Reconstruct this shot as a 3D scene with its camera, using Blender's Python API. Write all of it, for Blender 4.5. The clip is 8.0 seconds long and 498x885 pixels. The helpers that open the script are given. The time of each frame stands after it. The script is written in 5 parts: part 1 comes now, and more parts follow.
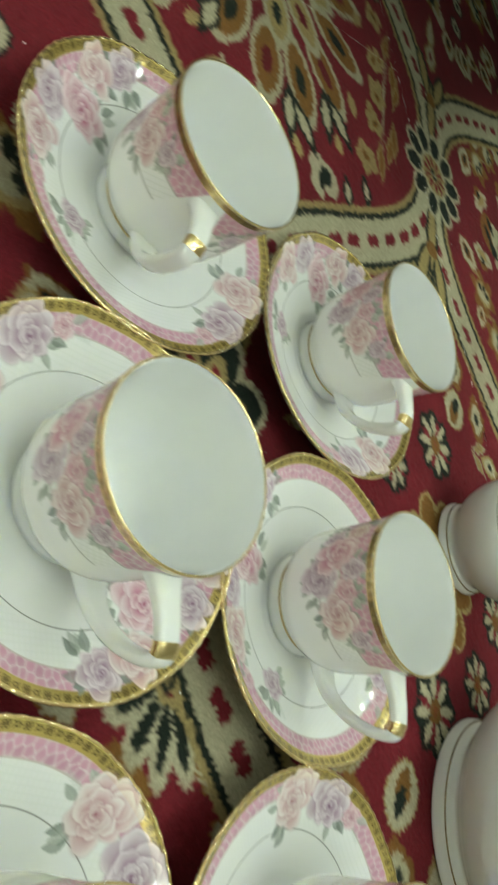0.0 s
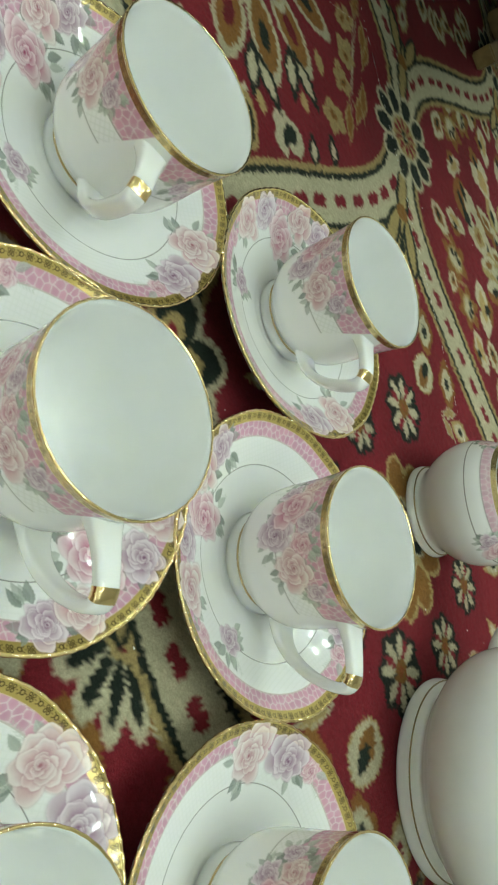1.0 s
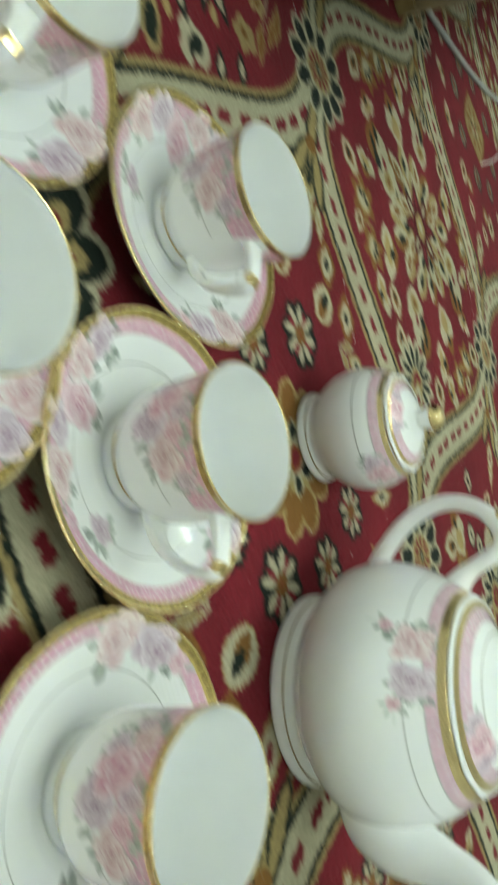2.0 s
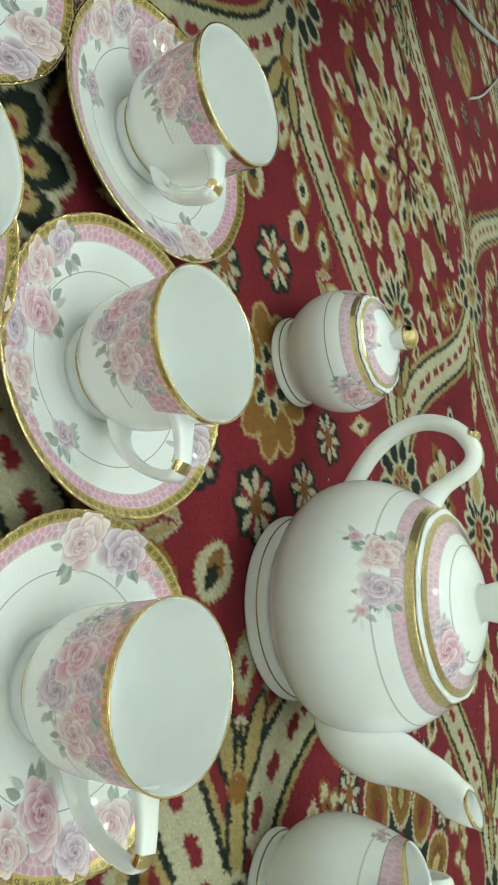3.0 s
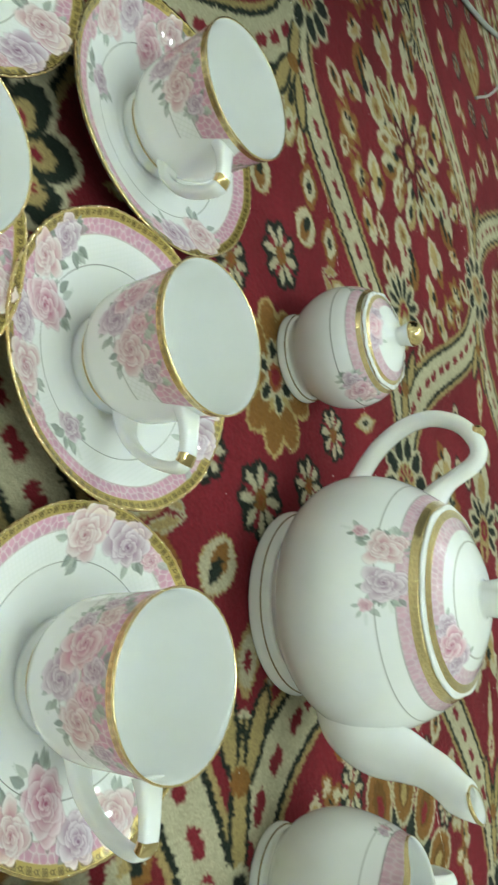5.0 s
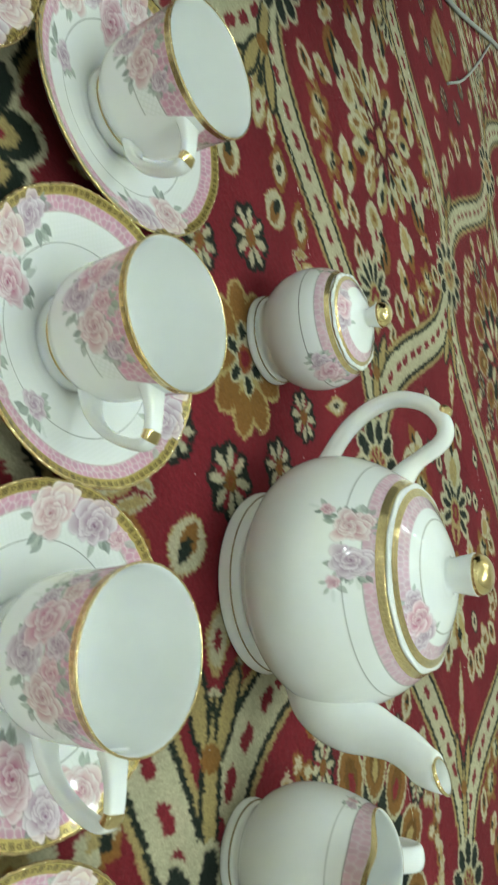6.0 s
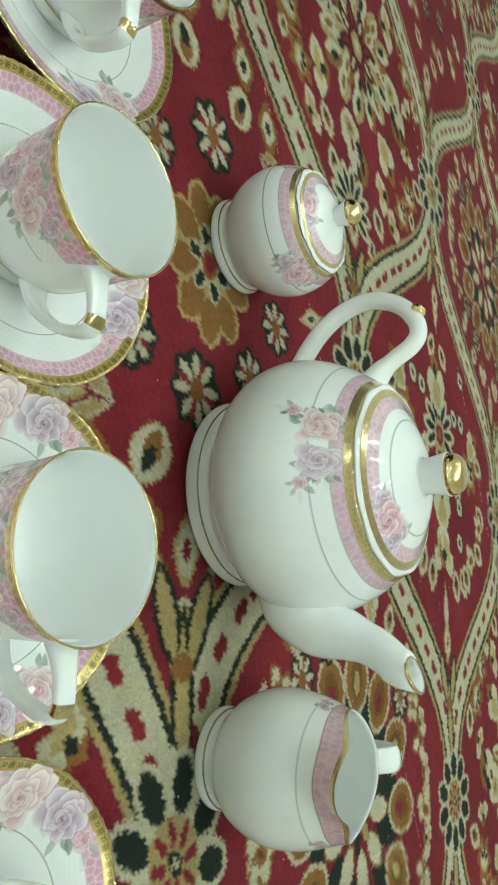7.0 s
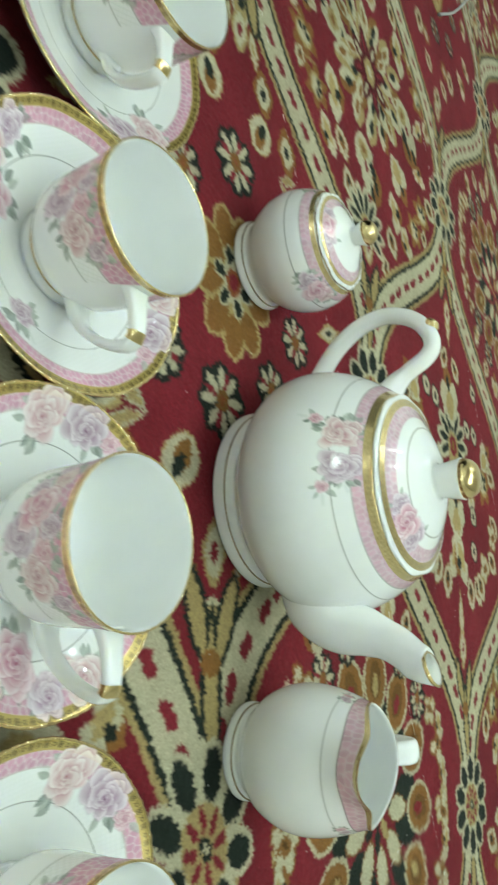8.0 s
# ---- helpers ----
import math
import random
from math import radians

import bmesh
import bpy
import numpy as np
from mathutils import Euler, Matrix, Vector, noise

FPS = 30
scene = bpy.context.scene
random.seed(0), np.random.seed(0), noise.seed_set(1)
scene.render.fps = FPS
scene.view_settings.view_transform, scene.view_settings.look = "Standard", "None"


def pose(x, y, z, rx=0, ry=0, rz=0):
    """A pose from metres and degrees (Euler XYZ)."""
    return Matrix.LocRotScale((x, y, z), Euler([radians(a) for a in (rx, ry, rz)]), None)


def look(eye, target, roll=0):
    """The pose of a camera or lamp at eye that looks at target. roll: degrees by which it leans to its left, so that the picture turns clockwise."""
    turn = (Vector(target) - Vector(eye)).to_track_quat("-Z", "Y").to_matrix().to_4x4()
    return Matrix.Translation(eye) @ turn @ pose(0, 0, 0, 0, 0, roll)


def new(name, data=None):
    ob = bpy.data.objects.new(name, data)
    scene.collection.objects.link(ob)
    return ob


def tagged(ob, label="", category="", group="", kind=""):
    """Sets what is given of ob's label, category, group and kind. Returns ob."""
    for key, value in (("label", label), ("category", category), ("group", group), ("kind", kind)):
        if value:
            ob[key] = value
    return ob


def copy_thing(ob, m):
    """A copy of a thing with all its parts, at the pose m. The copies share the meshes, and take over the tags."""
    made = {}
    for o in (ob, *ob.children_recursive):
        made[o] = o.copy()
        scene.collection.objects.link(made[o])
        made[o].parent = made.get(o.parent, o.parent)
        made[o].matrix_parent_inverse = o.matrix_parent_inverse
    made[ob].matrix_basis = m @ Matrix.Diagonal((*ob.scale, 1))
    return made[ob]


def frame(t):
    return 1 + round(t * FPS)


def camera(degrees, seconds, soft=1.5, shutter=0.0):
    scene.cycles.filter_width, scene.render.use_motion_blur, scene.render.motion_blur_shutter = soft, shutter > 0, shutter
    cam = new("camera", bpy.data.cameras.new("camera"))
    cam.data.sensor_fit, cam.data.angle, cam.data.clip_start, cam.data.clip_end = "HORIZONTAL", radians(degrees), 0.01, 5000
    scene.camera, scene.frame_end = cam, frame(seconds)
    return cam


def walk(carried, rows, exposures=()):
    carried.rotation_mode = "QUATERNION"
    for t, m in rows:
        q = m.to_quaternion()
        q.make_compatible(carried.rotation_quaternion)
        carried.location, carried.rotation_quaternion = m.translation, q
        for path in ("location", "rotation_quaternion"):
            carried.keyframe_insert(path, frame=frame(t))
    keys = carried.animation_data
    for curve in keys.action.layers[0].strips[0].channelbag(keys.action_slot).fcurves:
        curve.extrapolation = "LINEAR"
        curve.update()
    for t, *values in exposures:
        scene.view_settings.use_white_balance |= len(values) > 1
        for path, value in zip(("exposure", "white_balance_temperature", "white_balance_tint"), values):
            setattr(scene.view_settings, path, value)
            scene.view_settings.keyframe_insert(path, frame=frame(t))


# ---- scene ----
cam = camera(37.7, 8.0, 2.0, 0.8)
PATH = [
    (0, (0.072, 0.013, 0.238), (-0.146, 1.557, -1.015), 73.4),
    (0.3, (0.0795, 0.0192, 0.2450), (-0.114, 1.562, -1.013), 72.78),
    (0.5, (0.082, 0.021, 0.242), (-0.101, 1.574, -1.005), 73.4),
    (0.8, (0.0835, 0.0223, 0.2417), (-0.087, 1.589, -0.990), 74.24),
    (1, (0.086, 0.025, 0.243), (-0.073, 1.589, -0.994), 74.3),
    (1.2, (0.0878, 0.0263, 0.2426), (-0.065, 1.600, -0.982), 74.80),
    (1.4, (0.0897, 0.0265, 0.2450), (-0.029, 1.642, -0.929), 76.75),
    (1.5, (0.093, 0.023, 0.245), (-0.025, 1.662, -0.895), 77.4),
    (1.7, (0.1035, 0.0284, 0.2504), (0.022, 1.664, -0.898), 78.23),
    (1.9, (0.1150, 0.0295, 0.2530), (0.049, 1.703, -0.841), 78.77),
    (2, (0.122, 0.034, 0.254), (0.096, 1.712, -0.833), 79.4),
    (2.2, (0.136, 0.041, 0.26), (0.175, 1.716, -0.832), 79.6),
    (3.3, (0.151, 0.038, 0.263), (0.231, 1.71, -0.832), 80.6),
    (3.5, (0.151, 0.037, 0.263), (0.222, 1.709, -0.832), 80.5),
    (3.7, (0.1494, 0.0359, 0.2613), (0.211, 1.702, -0.844), 80.37),
    (4, (0.151, 0.036, 0.259), (0.206, 1.689, -0.865), 80.4),
    (4.2, (0.1479, 0.0347, 0.2573), (0.187, 1.656, -0.912), 80.00),
    (4.5, (0.148, 0.034, 0.26), (0.149, 1.665, -0.896), 79.2),
    (4.7, (0.1489, 0.0350, 0.2589), (0.175, 1.678, -0.880), 80.06),
    (5, (0.154, 0.038, 0.263), (0.23, 1.702, -0.843), 80.9),
    (5.2, (0.1541, 0.0361, 0.2633), (0.237, 1.720, -0.813), 80.65),
    (6.3, (0.171, 0.044, 0.269), (0.324, 1.741, -0.777), 82.1),
    (6.5, (0.183, 0.055, 0.268), (0.413, 1.745, -0.777), 82.7),
    (6.7, (0.1888, 0.0586, 0.2683), (0.438, 1.739, -0.788), 82.34),
    (7, (0.192, 0.057, 0.271), (0.443, 1.73, -0.797), 82.1),
    (7.2, (0.1933, 0.0530, 0.2715), (0.458, 1.726, -0.791), 82.47),
    (7.5, (0.2, 0.049, 0.274), (0.459, 1.708, -0.812), 81.4),
    (7.8, (0.1970, 0.0383, 0.2779), (0.415, 1.710, -0.798), 80.96),
    (8, (0.192, 0.031, 0.278), (0.395, 1.696, -0.813), 81.0),
]
walk(cam, [(t, look(eye, target, roll)) for t, eye, target, roll in PATH], [(0, -0.02, 6750, 3), (1.5, 0.07, 6350, 4), (3.5, 0.16, 6300, 4), (7, 0.12, 6200, 3), (8, 0.22, 6150, 3)])

# ---- world and lamps ----
world = bpy.data.worlds.new("world")
scene.world = world
world.use_nodes = True
wn = world.node_tree.nodes
wl = world.node_tree.links
sky = wn.new("ShaderNodeTexSky")
sky.sky_type = "NISHITA"
sky.sun_disc = False
sky.sun_elevation = radians(8)
sky.sun_rotation = radians(200)
wl.new(sky.outputs["Color"], wn["Background"].inputs["Color"])
wn["Background"].inputs["Strength"].default_value = 0.05


LAMP_TINT = (0.870, 1.0, 0.940)
LAMP_POWER = 71.0


# ---- materials ----
def srgb(h):
    """Linear colour from a six-digit hex string."""
    v = [int(h[i:i + 2], 16) / 255 for i in (0, 2, 4)]
    return np.array([c / 12.92 if c <= 0.04045 else ((c + 0.055) / 1.055) ** 2.4 for c in v])


def material(name):
    m = bpy.data.materials.new(name)
    m.use_nodes = True
    t = m.node_tree
    return m, t.nodes, t.links, t.nodes["Principled BSDF"]


def noise_node(nodes, links, scale, detail=4, rough=0.6, coord="Object"):
    tc = nodes.new("ShaderNodeTexCoord")
    n = nodes.new("ShaderNodeTexNoise")
    n.inputs["Scale"].default_value = scale
    n.inputs["Detail"].default_value = detail
    n.inputs["Roughness"].default_value = rough
    links.new(tc.outputs[coord], n.inputs["Vector"])
    return n


def ramp(nodes, links, fac, stops):
    r = nodes.new("ShaderNodeValToRGB")
    e = r.color_ramp.elements
    for i, (p, c) in enumerate(stops):
        k = e[i] if i < 2 else e.new(p)
        k.position = p
        k.color = (*c, 1) if len(c) == 3 else c
    links.new(fac, r.inputs["Fac"])
    return r


def bump(nodes, links, height, strength, distance, bsdf):
    b = nodes.new("ShaderNodeBump")
    b.inputs["Strength"].default_value = strength
    b.inputs["Distance"].default_value = distance
    links.new(height, b.inputs["Height"])
    links.new(b.outputs["Normal"], bsdf.inputs["Normal"])
    return b


def make_porcelain(name, painted):
    m, n, l, b = material(name)
    b.inputs["Roughness"].default_value = 0.035
    b.inputs["IOR"].default_value = 1.5
    b.inputs["Subsurface Weight"].default_value = 0.32
    b.inputs["Subsurface Radius"].default_value = (0.004, 0.004, 0.003)
    b.inputs["Subsurface Scale"].default_value = 1.0
    grain = noise_node(n, l, 60, 3)
    tone = ramp(n, l, grain.outputs["Fac"], [(0.3, (0.905, 0.908, 0.895)), (0.7, (0.93, 0.932, 0.92))])
    if painted:
        a = n.new("ShaderNodeAttribute")
        a.attribute_name = "paint"
        mix = n.new("ShaderNodeMix")
        mix.data_type, mix.blend_type = "RGBA", "MULTIPLY"
        mix.inputs["Factor"].default_value = 1
        l.new(tone.outputs["Color"], mix.inputs["A"])
        l.new(a.outputs["Color"], mix.inputs["B"])
        l.new(mix.outputs["Result"], b.inputs["Base Color"])
    else:
        l.new(tone.outputs["Color"], b.inputs["Base Color"])
    wave = noise_node(n, l, 28, 2)
    bump(n, l, wave.outputs["Fac"], 0.12, 0.002, b)
    return m


PORCELAIN = make_porcelain("white_porcelain", False)
PAINTED = make_porcelain("painted_porcelain", True)


def make_gold(name, printed, low=0.12, high=0.22):
    """Burnished gilding. Attribute ink: dark drawing on it; or, printed, its colour and in alpha how much of it is metal."""
    m, n, l, b = material(name)
    a = n.new("ShaderNodeAttribute")
    a.attribute_name = "ink"
    worn = noise_node(n, l, 240, 4)
    tone = ramp(n, l, worn.outputs["Fac"], [(0.25, (0.68, 0.50, 0.23)), (0.75, (0.80, 0.63, 0.33))])
    mix = n.new("ShaderNodeMix")
    mix.data_type = "RGBA"
    if printed:
        mix.blend_type = "MULTIPLY"
        mix.inputs["Factor"].default_value = 0.25
        l.new(a.outputs["Color"], mix.inputs["A"])
        l.new(tone.outputs["Color"], mix.inputs["B"])
        l.new(a.outputs["Alpha"], b.inputs["Metallic"])
    else:
        b.inputs["Metallic"].default_value = 1.0 if high < 0.15 else 0.75
        l.new(a.outputs["Fac"], mix.inputs["Factor"])
        l.new(tone.outputs["Color"], mix.inputs["A"])
        mix.inputs["B"].default_value = (0.09, 0.06, 0.02, 1)
    l.new(mix.outputs["Result"], b.inputs["Base Color"])
    rough = n.new("ShaderNodeMapRange")
    rough.inputs["To Min"].default_value, rough.inputs["To Max"].default_value = low, high
    l.new(worn.outputs["Fac"], rough.inputs["Value"])
    l.new(rough.outputs["Result"], b.inputs["Roughness"])
    b.inputs["Coat Weight"].default_value = 0.3
    b.inputs["Coat Roughness"].default_value = 0.05
    dents = noise_node(n, l, 420, 2)
    bump(n, l, dents.outputs["Fac"], 0.12, 0.0006, b)
    return m


GOLD = make_gold("gilding", False)
PRINTED_GOLD = make_gold("printed_gilding", True)
BRIGHT_GOLD = make_gold("polished_gilding", False, 0.05, 0.12)


def make_carpet():
    m, n, l, b = material("woven_carpet")
    a = n.new("ShaderNodeAttribute")
    a.attribute_name = "dye"
    fine = noise_node(n, l, 950, 3, 0.7)
    broad = noise_node(n, l, 9, 4)
    shade = n.new("ShaderNodeMath")
    shade.operation = "MULTIPLY_ADD"
    shade.inputs[1].default_value, shade.inputs[2].default_value = 0.75, 0.42
    l.new(fine.outputs["Fac"], shade.inputs[0])
    shade2 = n.new("ShaderNodeMath")
    shade2.operation = "MULTIPLY_ADD"
    shade2.inputs[1].default_value, shade2.inputs[2].default_value = 0.5, 0.62
    l.new(broad.outputs["Fac"], shade2.inputs[0])
    both = n.new("ShaderNodeMath")
    both.operation = "MULTIPLY"
    l.new(shade.outputs[0], both.inputs[0])
    l.new(shade2.outputs[0], both.inputs[1])
    mix = n.new("ShaderNodeVectorMath")
    mix.operation = "SCALE"
    l.new(a.outputs["Color"], mix.inputs[0])
    l.new(both.outputs[0], mix.inputs["Scale"])
    l.new(mix.outputs["Vector"], b.inputs["Base Color"])
    b.inputs["Roughness"].default_value = 0.95
    b.inputs["Specular IOR Level"].default_value = 0.1
    b.inputs["Sheen Weight"].default_value = 0.02
    b.inputs["Sheen Roughness"].default_value = 0.5
    bump(n, l, fine.outputs["Fac"], 0.7, 0.0012, b)
    return m


CARPET = make_carpet()


def make_plain(name, dark, light, scale, rough, relief=0.2, depth=0.003):
    m, n, l, b = material(name)
    g = noise_node(n, l, scale, 6)
    r = ramp(n, l, g.outputs["Fac"], [(0.3, dark), (0.7, light)])
    l.new(r.outputs["Color"], b.inputs["Base Color"])
    b.inputs["Roughness"].default_value = rough
    bump(n, l, g.outputs["Fac"], relief, depth, b)
    return m


WALL = make_plain("wall_paint", (0.70, 0.70, 0.65), (0.78, 0.78, 0.73), 14, 0.8)
CEILING = make_plain("ceiling_paint", (0.76, 0.76, 0.72), (0.83, 0.83, 0.79), 10, 0.9)
TILE = make_plain("floor_tile", (0.54, 0.51, 0.46), (0.63, 0.60, 0.55), 6, 0.3)
PLASTIC = make_plain("grey_plastic", (0.28, 0.28, 0.28), (0.38, 0.38, 0.37), 80, 0.4)
DARK = make_plain("dark_wood", (0.010, 0.008, 0.006), (0.025, 0.018, 0.012), 30, 0.45)


def make_wood():
    m, n, l, b = material("pale_wood")
    tc = n.new("ShaderNodeTexCoord")
    mp = n.new("ShaderNodeMapping")
    mp.inputs["Scale"].default_value = (4, 40, 40)
    l.new(tc.outputs["Object"], mp.inputs["Vector"])
    g = n.new("ShaderNodeTexNoise")
    g.inputs["Scale"].default_value, g.inputs["Detail"].default_value = 2.0, 6
    l.new(mp.outputs["Vector"], g.inputs["Vector"])
    r = ramp(n, l, g.outputs["Fac"], [(0.3, (0.16, 0.10, 0.03)), (0.7, (0.26, 0.17, 0.06))])
    l.new(r.outputs["Color"], b.inputs["Base Color"])
    b.inputs["Roughness"].default_value = 0.5
    bump(n, l, g.outputs["Fac"], 0.2, 0.002, b)
    return m


WOOD = make_wood()


def make_glow(name, power):
    m, n, l, b = material(name)
    b.inputs["Base Color"].default_value = (0.9, 0.9, 0.85, 1)
    b.inputs["Emission Color"].default_value = (*LAMP_TINT, 1)
    b.inputs["Emission Strength"].default_value = power
    return m


GLOW = make_glow("lamp_glass", LAMP_POWER)
SOFT_GLOW = make_glow("opal_lamp_glass", 0.50 * LAMP_POWER)


# ---- mesh helpers ----
def part(name, bm, mat, parent=None, label=""):
    """Link a bmesh as one mesh object under a thing or part."""
    me = bpy.data.meshes.new(name)
    bm.to_mesh(me)
    bm.free()
    me.materials.append(mat)
    ob = new(name, me)
    if parent:
        ob.parent = parent
    if label:
        tagged(ob, label)
    return ob


def sheet(name, co, faces, mat, parent=None, label="", smooth=True, colours=None, attr="paint"):
    """Link a mesh from numpy arrays of corners and quads, with an optional colour for each corner."""
    me = bpy.data.meshes.new(name)
    co, faces = np.asarray(co, np.float32), np.asarray(faces, np.int32)
    k = faces.shape[1]
    me.vertices.add(len(co))
    me.vertices.foreach_set("co", co.ravel())
    me.loops.add(faces.size)
    me.loops.foreach_set("vertex_index", faces.ravel())
    me.polygons.add(len(faces))
    me.polygons.foreach_set("loop_start", np.arange(0, faces.size, k, dtype=np.int32))
    if smooth:
        me.polygons.foreach_set("use_smooth", np.ones(len(faces), bool))
    me.update(calc_edges=True)
    me.validate()
    if colours is not None:
        a = me.color_attributes.new(attr, "FLOAT_COLOR", "POINT")
        rgba = np.ones((len(co), 4), np.float32)
        rgba[:, :colours.shape[1]] = colours
        a.data.foreach_set("color", rgba.ravel())
    me.materials.append(mat)
    ob = new(name, me)
    if parent:
        ob.parent = parent
    if label:
        tagged(ob, label)
    return ob


def curve_through(points, step):
    """A smooth line through the points (Catmull-Rom), at even steps."""
    p = np.array(points, float)
    p = np.vstack([2 * p[0] - p[1], p, 2 * p[-1] - p[-2]])
    out = []
    for i in range(1, len(p) - 2):
        a, b, c, d = p[i - 1], p[i], p[i + 1], p[i + 2]
        n = max(2, int(np.linalg.norm(c - b) / step + 0.999))
        s = np.linspace(0, 1, n, endpoint=False)[:, None]
        out.append(0.5 * (2 * b + (c - a) * s + (2 * a - 5 * b + 4 * c - d) * s ** 2 + (3 * b - a - 3 * c + d) * s ** 3))
    return np.vstack(out + [p[-2][None]])


def turned(profile, n, warp=None):
    """Corners and quads of a surface turned round z. warp(r, z, angle) may move each ring. Also the angles and the profile's radius and height."""
    pr = np.array(profile, float)
    ang = np.arange(n) * 2 * math.pi / n
    r, z = np.repeat(pr[:, 0], n), np.repeat(pr[:, 1], n)
    th = np.tile(ang, len(pr))
    r2, z2 = warp(r, z, th) if warp else (r, z)
    co = np.stack([r2 * np.cos(th), r2 * np.sin(th), z2], 1)
    i = np.arange(len(pr) - 1)[:, None] * n
    j = np.arange(n)[None]
    k = (j + 1) % n
    faces = np.stack([i + j, i + k, i + n + k, i + n + j], -1).reshape(-1, 4)
    return co, faces, th, r, z


def tube(path, radii, n=16, flat=1.0, square=1.0):
    """A swept tube in the x-z plane. radii across the plane; flat scales the width along y; square below 1 flattens its faces."""
    p = np.array(path, float)
    t = np.gradient(p, axis=0)
    t /= np.linalg.norm(t, axis=1)[:, None]
    nx, nz = -t[:, 1], t[:, 0]
    a = np.arange(n) * 2 * math.pi / n
    ca, sa = (np.sign(q) * np.abs(q) ** square for q in (np.cos(a), np.sin(a)))
    r = np.asarray(radii)[:, None]
    co = np.stack([p[:, :1] + nx[:, None] * ca * r, np.broadcast_to(sa * r * flat, (len(p), n)), p[:, 1:] + nz[:, None] * ca * r], -1).reshape(-1, 3)
    i = np.arange(len(p) - 1)[:, None] * n
    j = np.arange(n)[None]
    k = (j + 1) % n
    faces = np.stack([i + j, i + k, i + n + k, i + n + j], -1).reshape(-1, 4)
    return co, faces


def empty(name, m, label, category, group=""):
    ob = new(name)
    ob.empty_display_size = 0.02
    ob.matrix_basis = m
    return tagged(ob, label, category, group)


def box(bm, x0, x1, y0, y1, z0, z1, bevel=0.0):
    g = bmesh.ops.create_cube(bm, size=1)
    bmesh.ops.transform(bm, matrix=Matrix.LocRotScale(((x0 + x1) / 2, (y0 + y1) / 2, (z0 + z1) / 2), None, (x1 - x0, y1 - y0, z1 - z0)), verts=g["verts"])
    if bevel:
        es = list({e for v in g["verts"] for e in v.link_edges})
        bmesh.ops.bevel(bm, geom=es, offset=bevel, segments=2, affect="EDGES")
    return bm


